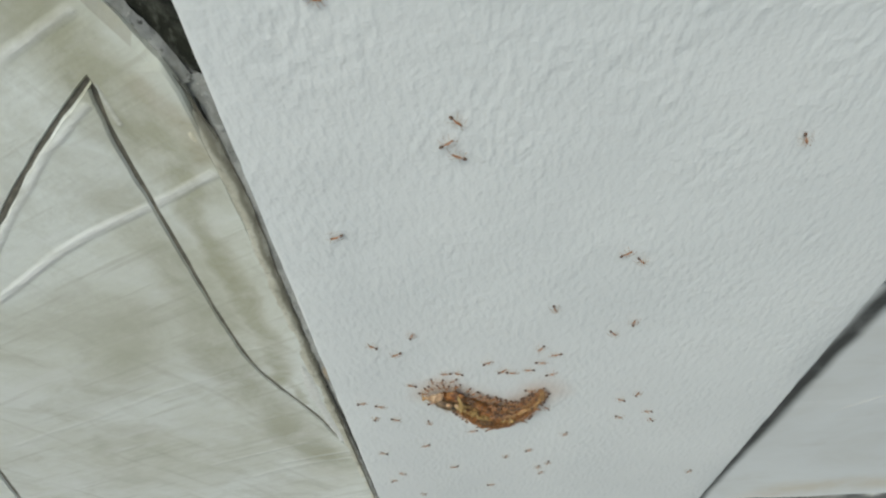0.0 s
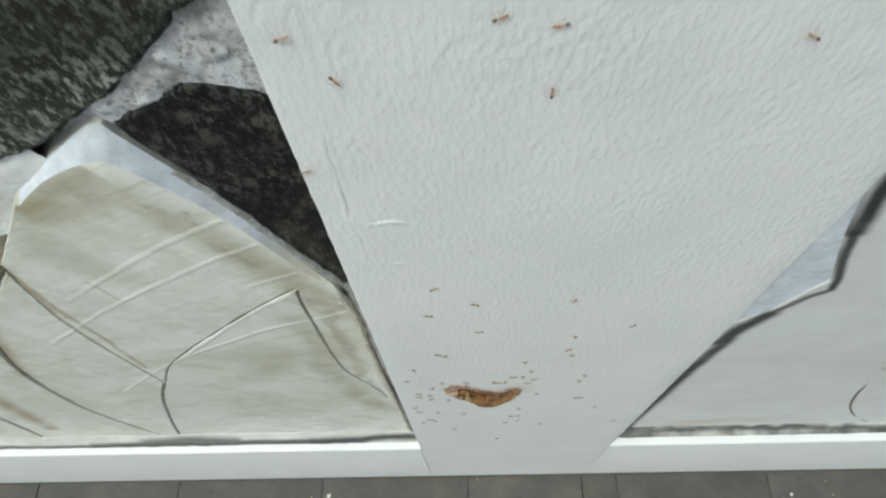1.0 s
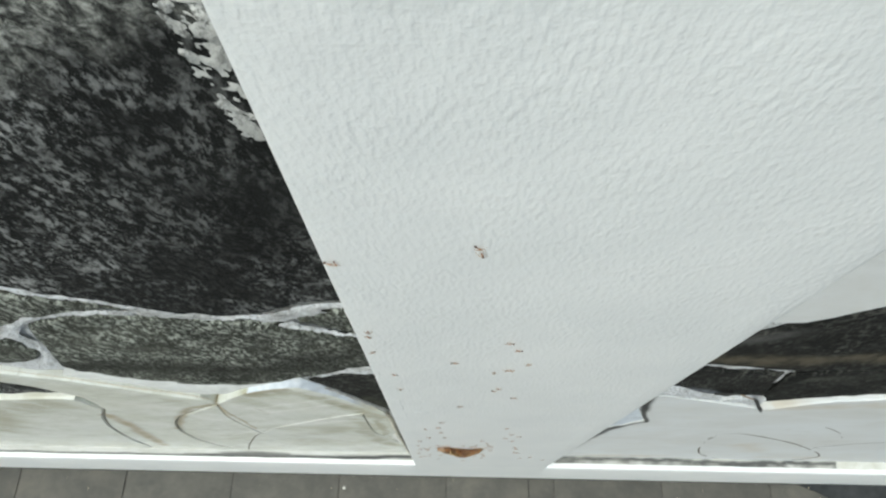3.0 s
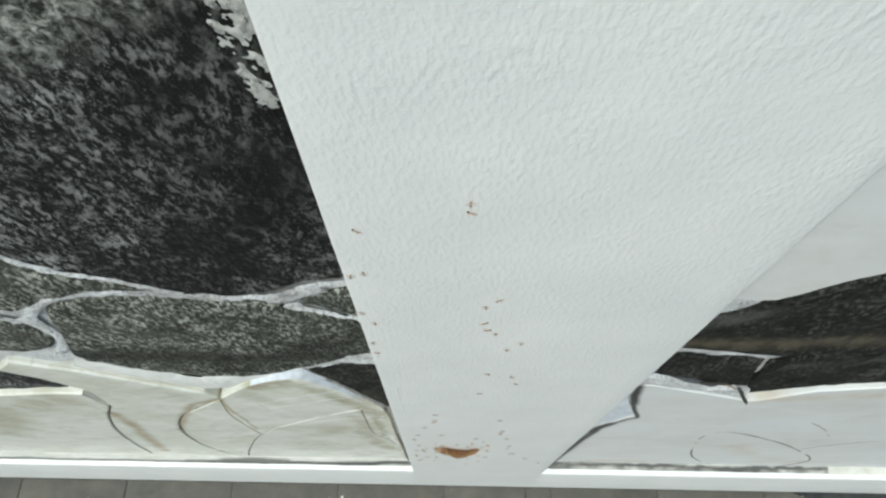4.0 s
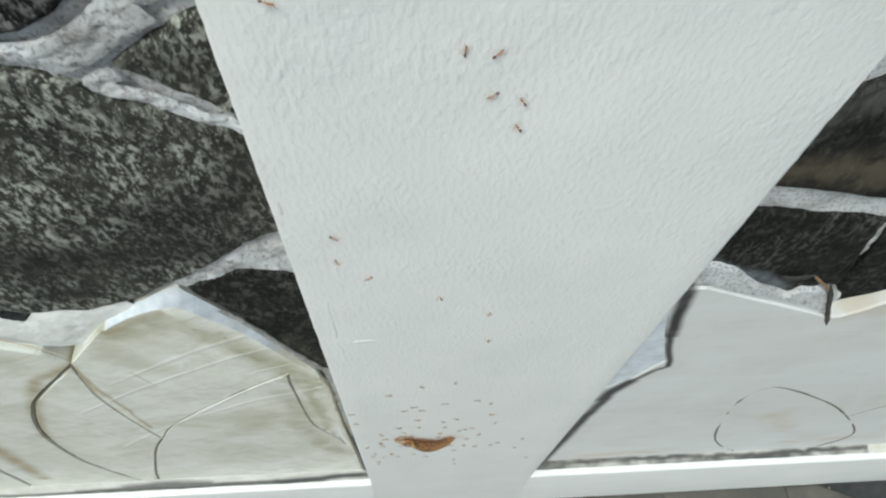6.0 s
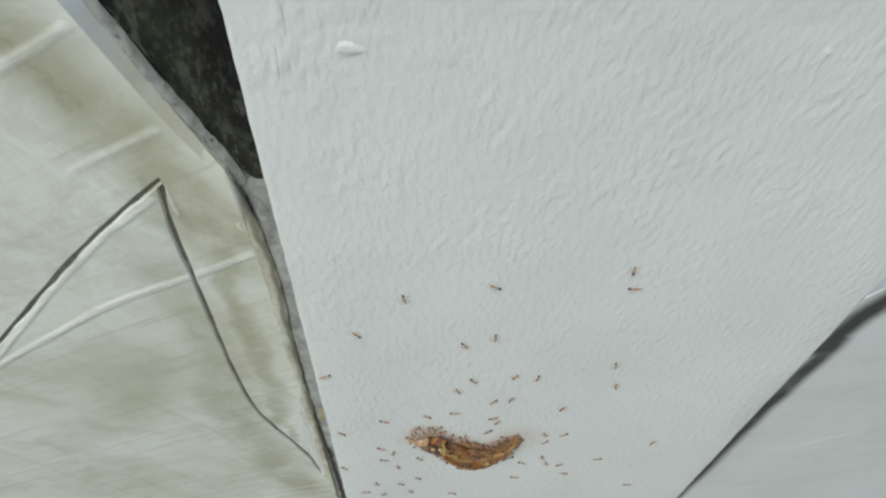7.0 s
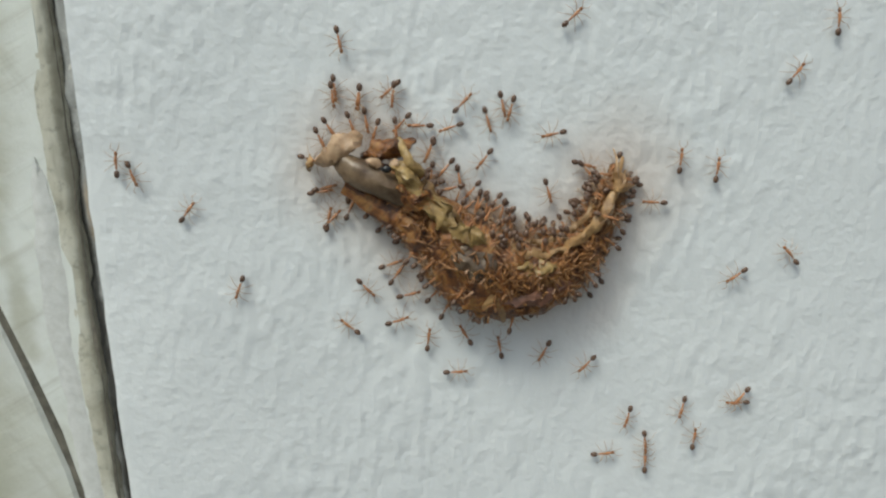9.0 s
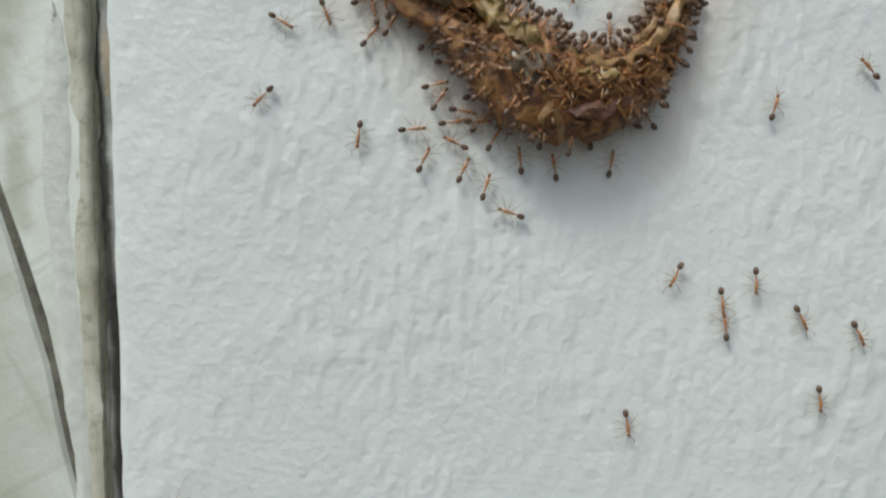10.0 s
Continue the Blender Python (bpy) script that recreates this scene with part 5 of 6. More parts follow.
PATHS.append([(0.0, 0.146, 0.5901, -63), (0.5, 0.1479, 0.5865, -95), (1.0, 0.1449, 0.5789, -115), (1.5, 0.1405, 0.5705, -168), (6.5, 0.0713, 0.5627, -182), (7.0, 0.0665, 0.5737, -208), (10.0, 0.0657, 0.5657, -128)])
PATHS.append([(0.0, 0.108, 0.5441, 38), (0.5, 0.118, 0.5519, 67), (1.0, 0.1157, 0.5623, 102), (1.5, 0.1119, 0.5813, 91), (2.0, 0.1153, 0.5813, 171), (6.5, 0.1035, 0.5673, 174), (7.0, 0.1112, 0.5817, 94), (10.0, 0.1103, 0.5783, 174)])
PATHS.append([(0.0, 0.1135, 0.5401, -51), (0.5, 0.1153, 0.5379, 29), (4.0, 0.1095, 0.5544, 89), (6.5, 0.1157, 0.5607, 75), (7.0, 0.114, 0.5715, -5), (7.5, 0.1239, 0.532, -59), (10.0, 0.1372, 0.5329, 4)])
PATHS.append([(0.0, 0.0883, 0.5139, -71), (0.5, 0.0927, 0.5012, 9), (1.0, 0.0905, 0.5147, 89), (4.5, 0.0812, 0.5256, 169), (6.5, 0.0539, 0.5112, 226), (7.0, 0.0636, 0.5073, 306), (7.5, 0.0735, 0.5112, 262), (9.0, 0.0568, 0.4514, 242), (9.5, 0.056, 0.452, 259), (10.0, 0.0553, 0.4481, 259)])
PATHS.append([(0.0, 0.1116, 0.4948, -50), (0.5, 0.1193, 0.4856, -33), (1.0, 0.1331, 0.4811, -58), (2.5, 0.1287, 0.4709, 22), (7.0, 0.1249, 0.4997, 102), (7.5, 0.1192, 0.4819, 182), (8.0, 0.0902, 0.4319, 192), (8.25, 0.0929, 0.4366, 141), (8.5, 0.0957, 0.4413, 90), (9.0, 0.0989, 0.4486, 85), (9.5, 0.0985, 0.453, 110), (10.0, 0.0971, 0.4568, 110)])
PATHS.append([(0.0, 0.1181, 0.5015, 90), (0.5, 0.1181, 0.5187, 90), (1.0, 0.1183, 0.528, 72), (6.5, 0.1195, 0.5228, -8), (7.0, 0.1205, 0.5177, -79), (7.5, 0.1212, 0.5139, -86), (8.0, 0.1221, 0.4993, -27), (8.5, 0.123, 0.4847, 32), (9.0, 0.1239, 0.4702, 91), (10.0, 0.1238, 0.4742, 91)])
PATHS.append([(0.0, 0.0365, 0.4996, 73), (0.5, 0.0413, 0.5153, 84), (1.0, 0.0399, 0.5316, 84), (1.5, 0.0439, 0.5411, 63), (6.5, 0.0477, 0.5468, -17), (7.0, 0.0583, 0.5361, -57), (7.5, 0.0629, 0.5235, -58), (9.0, 0.0385, 0.4454, 7), (9.25, 0.0351, 0.4457, 49), (9.5, 0.0318, 0.446, 91), (9.75, 0.0325, 0.4451, 10), (10.0, 0.0333, 0.4442, -70)])
PATHS.append([(0.0, 0.0213, 0.4931, 132), (0.5, 0.0172, 0.4976, 97), (2.0, 0.0193, 0.5091, 129), (7.0, 0.0041, 0.514, 209), (7.5, 0.0069, 0.4956, 284), (8.0, 0.0097, 0.4773, 359), (8.25, 0.0061, 0.4738, 299), (8.5, 0.0025, 0.4703, 239), (8.75, 0.004, 0.4607, 162), (9.0, 0.0054, 0.4511, 86), (9.25, 0.0107, 0.4565, 155), (9.5, 0.016, 0.4619, 225), (10.0, 0.0131, 0.459, 225)])
PATHS.append([(0.0, 0.0296, 0.4864, -150), (1.0, 0.0105, 0.4752, -104), (7.0, 0.0256, 0.4699, -24), (7.5, 0.0199, 0.4751, -12), (7.75, 0.0312, 0.466, -54), (8.0, 0.0426, 0.4568, -96), (8.5, 0.0418, 0.4595, -75), (9.0, 0.0414, 0.4609, -84), (9.5, 0.0414, 0.4622, -73), (10.0, 0.0426, 0.4584, -73)])
PATHS.append([(0.0, 0.0855, 0.4857, -117), (0.5, 0.0835, 0.4819, -104), (1.0, 0.0843, 0.4808, -184), (4.0, 0.0809, 0.494, -259), (6.5, 0.0789, 0.5081, -269), (7.0, 0.0807, 0.51, -296), (7.5, 0.0828, 0.516, -376), (8.5, 0.0749, 0.4801, -432), (9.5, 0.0671, 0.4443, -488), (10.0, 0.0646, 0.4411, -488)])
PATHS.append([(0.0, 0.0919, 0.48, -169), (0.5, 0.0907, 0.4805, -89), (6.5, 0.1061, 0.4815, -9), (7.0, 0.1055, 0.4788, 71), (7.5, 0.1079, 0.4889, 151), (8.5, 0.1228, 0.4472, 96), (9.0, 0.1175, 0.4622, 51), (10.0, 0.12, 0.4653, 51)])
PATHS.append([(0.0, 0.0647, 0.4757, 41), (0.5, 0.0901, 0.4981, 30), (1.0, 0.0956, 0.4936, 66), (1.5, 0.0921, 0.5027, 101), (4.0, 0.0937, 0.5035, 104), (5.0, 0.0899, 0.512, 107), (6.5, 0.0903, 0.5145, 187), (7.0, 0.0901, 0.5085, 261), (7.5, 0.0881, 0.5005, 232), (8.5, 0.0808, 0.4852, 213), (9.0, 0.0666, 0.4562, 285), (9.5, 0.0524, 0.4273, 358), (10.0, 0.0564, 0.4271, 358)])
PATHS.append([(0.0, 0.0707, 0.4679, 47), (0.5, 0.0716, 0.4677, 113), (7.0, 0.0576, 0.4985, 112), (7.5, 0.0583, 0.5004, 192), (8.0, 0.0667, 0.4946, 146), (8.5, 0.0751, 0.4888, 101), (9.0, 0.0626, 0.4592, 44), (9.5, 0.0502, 0.4296, -12), (10.0, 0.0541, 0.4287, -12)])
PATHS.append([(0.0, 0.0745, 0.4664, -8), (7.0, 0.0775, 0.466, 72), (7.5, 0.0725, 0.4668, 152), (7.75, 0.0653, 0.4666, 229), (8.0, 0.0582, 0.4665, 306), (8.5, 0.0551, 0.4665, 307), (8.75, 0.0553, 0.4611, 243), (9.0, 0.0554, 0.4557, 178), (9.25, 0.0576, 0.4587, 135), (9.5, 0.0597, 0.4617, 91), (10.0, 0.0596, 0.4657, 91)])
PATHS.append([(0.0, 0.0819, 0.4681, 170), (0.5, 0.0781, 0.4688, 119), (1.5, 0.0807, 0.468, 81), (7.0, 0.0813, 0.4892, 72), (7.5, 0.0723, 0.4755, 137), (8.0, 0.0634, 0.4618, 201), (8.5, 0.0637, 0.456, 247), (9.0, 0.0604, 0.4552, 197), (9.5, 0.0633, 0.4525, 273), (10.0, 0.0636, 0.4485, 273)])
PATHS.append([(0.0, 0.086, 0.474, -2), (0.5, 0.0927, 0.4737, -1), (1.0, 0.0991, 0.4739, 16), (6.5, 0.1008, 0.476, -64), (7.0, 0.1052, 0.4211, -74), (7.5, 0.1157, 0.4239, 6), (8.0, 0.1077, 0.445, -37), (8.25, 0.1098, 0.446, -83), (8.5, 0.1118, 0.447, -130), (8.75, 0.1085, 0.447, -203), (9.0, 0.1052, 0.4469, -277), (10.0, 0.1057, 0.4509, -277)])
PATHS.append([(0.0, 0.0909, 0.4632, 23), (1.5, 0.096, 0.4653, 36), (2.0, 0.094, 0.4655, 96), (6.5, 0.0952, 0.4729, 16), (7.0, 0.1023, 0.4501, -64), (7.5, 0.0839, 0.4641, -144), (8.0, 0.0514, 0.4601, -140), (8.5, 0.0499, 0.4595, -113), (9.0, 0.0512, 0.4607, -98), (9.5, 0.0491, 0.4631, -140), (10.0, 0.046, 0.4605, -140)])
PATHS.append([(0.0, 0.048, 0.4681, 179), (0.5, 0.0347, 0.4683, 105), (6.5, 0.0415, 0.4932, 185), (7.5, 0.0369, 0.4268, 263), (8.0, 0.0565, 0.4595, 201), (8.25, 0.06, 0.4626, 251), (8.5, 0.0635, 0.4657, 300), (9.0, 0.0691, 0.4586, 282), (9.5, 0.0716, 0.4511, 269), (10.0, 0.0715, 0.4471, 269)])
PATHS.append([(0.0, 0.0531, 0.4676, 141), (7.0, 0.0452, 0.474, 133), (7.5, 0.0507, 0.4701, 53), (7.75, 0.0472, 0.4678, 10), (8.0, 0.0437, 0.4656, -34), (8.25, 0.0432, 0.4665, -77), (8.5, 0.0428, 0.4675, -121), (9.0, 0.043, 0.4695, -80), (9.5, 0.0289, 0.4592, -88), (10.0, 0.029, 0.4552, -88)])
PATHS.append([(0.0, 0.0333, 0.4588, 144), (0.5, 0.0309, 0.4605, 209), (1.0, 0.0272, 0.4555, 245), (6.5, 0.0275, 0.4529, 174), (7.0, 0.0055, 0.4579, 128), (7.5, 0.0147, 0.4435, 184), (8.0, 0.0238, 0.4292, 241), (8.5, 0.0243, 0.4292, 261), (9.0, 0.0235, 0.4294, 247), (9.5, 0.0234, 0.4305, 227), (10.0, 0.0232, 0.4315, 224)])
PATHS.append([(0.0, 0.0096, 0.4435, 18), (0.5, 0.0137, 0.4448, -27), (1.0, 0.0165, 0.44, -35), (7.0, 0.0229, 0.4383, -39), (7.5, 0.024, 0.434, -79), (7.75, 0.0359, 0.4271, -21), (8.0, 0.0479, 0.4203, 38), (8.5, 0.0504, 0.4207, 24), (9.0, 0.0503, 0.4225, 17), (9.5, 0.0523, 0.4237, -4), (10.0, 0.0573, 0.417, 72)])
PATHS.append([(0.0, 0.0171, 0.4396, -22), (0.5, 0.0241, 0.4368, -55), (6.5, 0.0223, 0.4323, -46), (7.0, 0.0288, 0.432, -99), (7.5, 0.0213, 0.4267, -142), (8.0, 0.0609, 0.4127, -211), (8.5, 0.0578, 0.4133, -198), (9.0, 0.0758, 0.4158, -120), (9.25, 0.075, 0.414, -174), (9.5, 0.0742, 0.4123, -227), (10.0, 0.0769, 0.4202, -282)])
PATHS.append([(0.0, 0.1247, 0.4347, 142), (0.5, 0.1084, 0.4476, 181), (1.0, 0.1043, 0.4344, 241), (1.5, 0.1008, 0.4339, 161), (7.0, 0.1036, 0.4411, 239), (7.5, 0.0924, 0.4199, 245), (8.0, 0.0824, 0.4477, 304), (8.5, 0.0823, 0.4469, 319), (9.0, 0.0832, 0.4473, 310), (9.5, 0.0843, 0.4477, 313), (10.0, 0.087, 0.4448, 313)])
PATHS.append([(0.0, 0.1308, 0.4399, 83), (0.5, 0.1327, 0.4548, 89), (1.0, 0.1312, 0.4668, 89), (2.0, 0.1328, 0.4616, 169), (7.0, 0.1115, 0.4496, 223), (7.5, 0.1133, 0.4432, 218), (8.0, 0.0871, 0.4499, 236), (8.5, 0.0791, 0.452, 202), (9.0, 0.0774, 0.4536, 191), (9.5, 0.0771, 0.4547, 169), (10.0, 0.0732, 0.4555, 169)])
PATHS.append([(0.0, 0.1265, 0.4159, -36), (0.5, 0.1487, 0.4, -44), (1.0, 0.1549, 0.3883, -78), (1.5, 0.1577, 0.3579, 2), (6.5, 0.1556, 0.3923, 78), (7.0, 0.1613, 0.3755, -2), (7.5, 0.1631, 0.3603, -81), (7.67, 0.1449, 0.3586, -137), (7.83, 0.1267, 0.357, -192), (8.0, 0.1085, 0.3553, -248), (8.25, 0.1083, 0.3719, -169), (8.5, 0.1082, 0.3885, -89), (8.67, 0.1065, 0.3917, -32), (8.83, 0.1049, 0.3948, 26), (9.0, 0.1033, 0.3979, 83), (9.5, 0.0996, 0.3951, 147), (9.75, 0.1045, 0.3887, 211), (10.0, 0.1093, 0.3822, 274)])
PATHS.append([(0.0, 0.1427, 0.4107, 121), (0.5, 0.1377, 0.4189, 201), (6.5, 0.1269, 0.4047, 232), (7.0, 0.1207, 0.3969, 152), (7.5, 0.1237, 0.4228, 81), (7.75, 0.1147, 0.4314, 131), (8.0, 0.1058, 0.4401, 182), (8.25, 0.1034, 0.437, 136), (8.5, 0.1011, 0.4339, 90), (8.83, 0.0967, 0.4391, 147), (9.17, 0.0923, 0.4442, 204), (9.5, 0.0879, 0.4493, 260), (10.0, 0.0873, 0.4453, 260)])
PATHS.append([(0.0, 0.0345, 0.3907, -148), (0.5, 0.0228, 0.3833, -123), (1.0, 0.0272, 0.3793, -95), (7.0, 0.0217, 0.3719, -108), (7.5, 0.0241, 0.3697, -174), (7.75, 0.021, 0.3964, -106), (8.0, 0.0179, 0.4231, -37), (8.5, 0.007, 0.4291, -54), (9.5, 0.009, 0.465, -81), (10.0, 0.0097, 0.4611, -81)])
PATHS.append([(0.0, 0.0225, 0.4245, -27), (0.5, 0.0247, 0.4235, 53), (7.0, 0.0237, 0.4233, -21), (7.5, 0.0271, 0.4225, -89), (8.0, 0.0652, 0.4156, -83), (8.25, 0.0648, 0.417, -136), (8.5, 0.0644, 0.4183, -189), (9.0, 0.062, 0.4195, -241), (9.5, 0.0626, 0.4192, -268), (10.0, 0.0627, 0.421, -266)])
PATHS.append([(0.0, 0.0136, 0.4263, 70), (0.5, 0.0153, 0.4309, 150), (6.5, 0.0067, 0.4195, 230), (7.0, 0.0029, 0.414, 310), (8.0, 0.0344, 0.4327, 317), (8.25, 0.0455, 0.4258, 395), (8.5, 0.0566, 0.4189, 473), (9.0, 0.0555, 0.4189, 441), (9.5, 0.0552, 0.4185, 455), (10.0, 0.0539, 0.4197, 424)])
PATHS.append([(0.0, 0.0476, 0.3584, -160), (0.5, 0.0357, 0.3541, -155), (1.0, 0.0231, 0.3471, -235), (7.0, 0.0316, 0.3877, -227), (7.5, 0.0159, 0.3547, -147), (8.0, 0.0242, 0.4118, -152), (8.17, 0.035, 0.4161, -97), (8.33, 0.0458, 0.4203, -42), (8.5, 0.0566, 0.4245, 13), (9.0, 0.0395, 0.4408, 75), (9.5, 0.0415, 0.4404, 101), (10.0, 0.0407, 0.4443, 101)])
PATHS.append([(0.0, 0.0863, 0.3779, 47), (0.5, 0.0932, 0.3852, 64), (7.0, 0.0937, 0.3931, -16), (7.5, 0.098, 0.3775, -75), (8.0, 0.1242, 0.4225, -132), (9.5, 0.1068, 0.3968, -130), (10.0, 0.1066, 0.3951, -65)])
PATHS.append([(0.0, 0.0748, 0.3704, 83), (0.5, 0.0771, 0.39, 163), (1.0, 0.0481, 0.3712, 200), (7.0, 0.0368, 0.3753, 120), (7.5, 0.0477, 0.3857, 40), (7.75, 0.0701, 0.4015, 117), (8.0, 0.0926, 0.4173, 195), (8.5, 0.0934, 0.4022, 275), (9.0, 0.091, 0.4026, 254), (9.5, 0.0886, 0.4059, 242), (10.0, 0.0867, 0.4024, 242)])
PATHS.append([(0.0, 0.0929, 0.3524, -107), (0.5, 0.0881, 0.3363, -187), (7.0, 0.0409, 0.3959, -232), (7.5, 0.0359, 0.404, -278), (7.75, 0.0573, 0.4111, -204), (8.0, 0.0787, 0.4181, -129), (8.5, 0.0943, 0.3881, -68), (9.0, 0.0943, 0.3976, -85), (9.5, 0.0946, 0.3979, -85), (10.0, 0.094, 0.3981, -85)])
PATHS.append([(0.0, 0.1032, 0.3979, -110), (1.0, 0.0888, 0.3589, -30), (7.0, 0.116, 0.4099, 50), (7.5, 0.1091, 0.4093, 130), (7.75, 0.113, 0.4185, 199), (8.0, 0.117, 0.4276, 268), (8.33, 0.1094, 0.4163, 209), (8.67, 0.1019, 0.405, 149), (9.0, 0.0944, 0.3937, 90), (9.5, 0.0949, 0.3937, 94), (10.0, 0.0944, 0.3942, 95)])
PATHS.append([(0.0, 0.0583, 0.4068, -171), (0.5, 0.0101, 0.3989, -156), (7.0, 0.0187, 0.3889, -76), (7.5, 0.0215, 0.3785, -156), (8.0, 0.0164, 0.4286, -178), (8.25, 0.0148, 0.4307, -111), (8.5, 0.0132, 0.4327, -43), (8.75, 0.0146, 0.4378, 4), (9.0, 0.0161, 0.4428, 51), (9.5, 0.0263, 0.4462, 19), (10.0, 0.0265, 0.443, -33)])
PATHS.append([(0.0, 0.0672, 0.3253, 17), (0.5, 0.0961, 0.3341, 2), (1.0, 0.1156, 0.3267, 59), (7.0, 0.1588, 0.4367, 76), (7.5, 0.1417, 0.4333, 156), (7.75, 0.1332, 0.4327, 212), (8.0, 0.1246, 0.4321, 267), (8.25, 0.1226, 0.4316, 199), (8.5, 0.1205, 0.4312, 130), (10.0, 0.118, 0.4342, 130)])
PATHS.append([(0.0, 0.0283, 0.6373, -17), (0.5, 0.0331, 0.6359, 18), (2.0, 0.0453, 0.6428, 71), (4.0, 0.0401, 0.6559, -9), (8.0, 0.0833, 0.436, 69), (9.0, 0.0841, 0.436, 133), (10.0, 0.0848, 0.4359, 198)])
PATHS.append([(0.0, 0.1127, 0.6454, 179), (0.5, 0.1071, 0.6455, 259), (1.0, 0.108, 0.6176, 253), (4.0, 0.1035, 0.6339, 173), (4.5, 0.1016, 0.6509, 100), (5.0, 0.0992, 0.6575, 92), (6.5, 0.1, 0.708, 91), (10.0, 0.0985, 0.7011, 171)])
PATHS.append([(0.0, 0.0195, 0.5601, -156), (0.5, 0.0128, 0.5571, -76), (1.0, 0.0355, 0.5343, -32), (2.0, 0.0344, 0.5435, -112), (6.5, 0.0035, 0.544, -192), (7.5, 0.0345, 0.5469, -272), (10.0, 0.0375, 0.5515, -304)])
PATHS.append([(0.0, 0.0277, 0.3138, 119), (0.5, 0.0263, 0.3164, 39), (1.0, 0.0392, 0.3089, 87), (7.0, 0.0307, 0.4135, 93), (7.5, 0.0329, 0.4208, 23), (7.67, 0.0445, 0.4175, -37), (7.83, 0.0561, 0.4143, -97), (8.0, 0.0678, 0.411, -157), (8.5, 0.0704, 0.4128, -183), (9.0, 0.068, 0.417, -261), (9.5, 0.0684, 0.4186, -270), (10.0, 0.068, 0.4198, -262)])
PATHS.append([(0.0, 0.0063, 0.8056, -60), (1.0, 0.0095, 0.8001, 20), (1.5, 0.0228, 0.8405, 70), (2.0, 0.0235, 0.8377, 133), (4.0, 0.0045, 0.8599, 133), (4.5, 0.0052, 0.8575, 213), (5.0, 0.0085, 0.8421, 286), (6.5, 0.0235, 0.7952, 280), (10.0, 0.0176, 0.7928, 202)])
PATHS.append([(0.0, 0.0187, 0.7845, -2), (1.0, 0.02, 0.7836, -59), (1.5, 0.0235, 0.7767, -68), (2.0, 0.0335, 0.7496, -61), (2.5, 0.0459, 0.7356, 8), (5.0, 0.086, 0.7569, 55), (6.5, 0.0632, 0.7601, 135), (10.0, 0.0655, 0.7551, 215)])
PATHS.append([(0.0, 0.0801, 0.8058, -90), (1.0, 0.0801, 0.8009, -167), (1.5, 0.0776, 0.8052, -247), (2.0, 0.0839, 0.8119, -311), (4.0, 0.0809, 0.8091, -231), (4.5, 0.074, 0.814, -243), (5.0, 0.0732, 0.8241, -163), (6.5, 0.0211, 0.7725, -134), (10.0, 0.0241, 0.7734, -54)])
PATHS.append([(0.0, 0.0793, 0.7766, 10), (1.0, 0.0805, 0.7755, 90), (1.5, 0.0769, 0.7895, 109), (2.0, 0.0737, 0.7953, 103), (2.5, 0.074, 0.8023, 23), (4.0, 0.0991, 0.8021, -57), (8.0, 0.0692, 0.4292, -131), (10.0, 0.0706, 0.4314, -93)])
PATHS.append([(0.0, 0.1485, 0.7903, 136), (1.0, 0.1452, 0.7935, 149), (1.5, 0.1007, 0.8193, 127), (2.0, 0.0929, 0.8616, 105), (2.5, 0.0916, 0.8537, 107), (4.0, 0.0801, 0.9037, 90), (4.5, 0.092, 0.9013, 22), (5.0, 0.0907, 0.908, 97), (10.0, 0.0912, 0.9076, 147)])
PATHS.append([(0.0, -0.0067, 0.7384, 9), (1.0, 0.0015, 0.7397, 25), (1.5, 0.0196, 0.7507, -4), (2.0, 0.0188, 0.7384, 76), (5.0, 0.0051, 0.9845, 94), (10.0, 0.0026, 0.9867, 139)])
PATHS.append([(0.0, 0.0705, 0.2659, -27), (1.0, 0.0796, 0.2612, 53), (1.5, 0.0643, 0.2744, 75), (7.5, 0.1043, 0.3543, 61), (8.0, 0.0992, 0.3719, 124), (8.25, 0.0994, 0.3753, 191), (8.5, 0.0995, 0.3787, 257), (8.75, 0.0931, 0.3872, 311), (9.0, 0.0867, 0.3957, 364), (9.25, 0.0824, 0.3895, 320), (9.5, 0.0781, 0.3833, 277), (10.0, 0.0786, 0.3793, 277)])
PATHS.append([(0.0, 0.0824, 0.9006, 37), (1.5, 0.0876, 0.9045, 69), (2.0, 0.0865, 0.9112, 94), (2.5, 0.0856, 0.9317, 139), (4.0, 0.0725, 0.9232, 218), (4.5, 0.0725, 0.9215, 298), (5.0, 0.0809, 0.9284, 378), (10.0, 0.0777, 0.9286, 458)])
PATHS.append([(0.0, 0.0316, 0.8641, -107), (1.5, 0.0291, 0.8559, -98), (2.0, 0.0257, 0.8225, -18), (4.0, 0.078, 0.9599, 62), (4.5, 0.0779, 0.9644, 121), (5.0, 0.0765, 0.9623, 156), (10.0, 0.0757, 0.9653, 104)])
PATHS.append([(0.0, 0.0057, 0.8776, -95), (1.5, 0.0051, 0.8705, -175), (2.0, 0.006, 0.8861, -255), (2.5, 0.0061, 0.9077, -175), (4.0, 0.0036, 0.8812, -95), (4.5, 0.0256, 0.8417, -77), (5.0, 0.0156, 0.8301, -93), (6.5, 0.0247, 0.8236, -13), (10.0, 0.0276, 0.8291, 62)])
PATHS.append([(0.0, 0.0769, 0.8406, 10), (1.5, 0.0812, 0.8413, -39), (2.0, 0.0821, 0.8363, 41), (2.5, 0.0917, 0.8815, 73), (4.0, 0.0975, 0.8852, 83), (4.5, 0.0929, 0.8913, 123), (10.0, 0.0897, 0.8974, 118)])
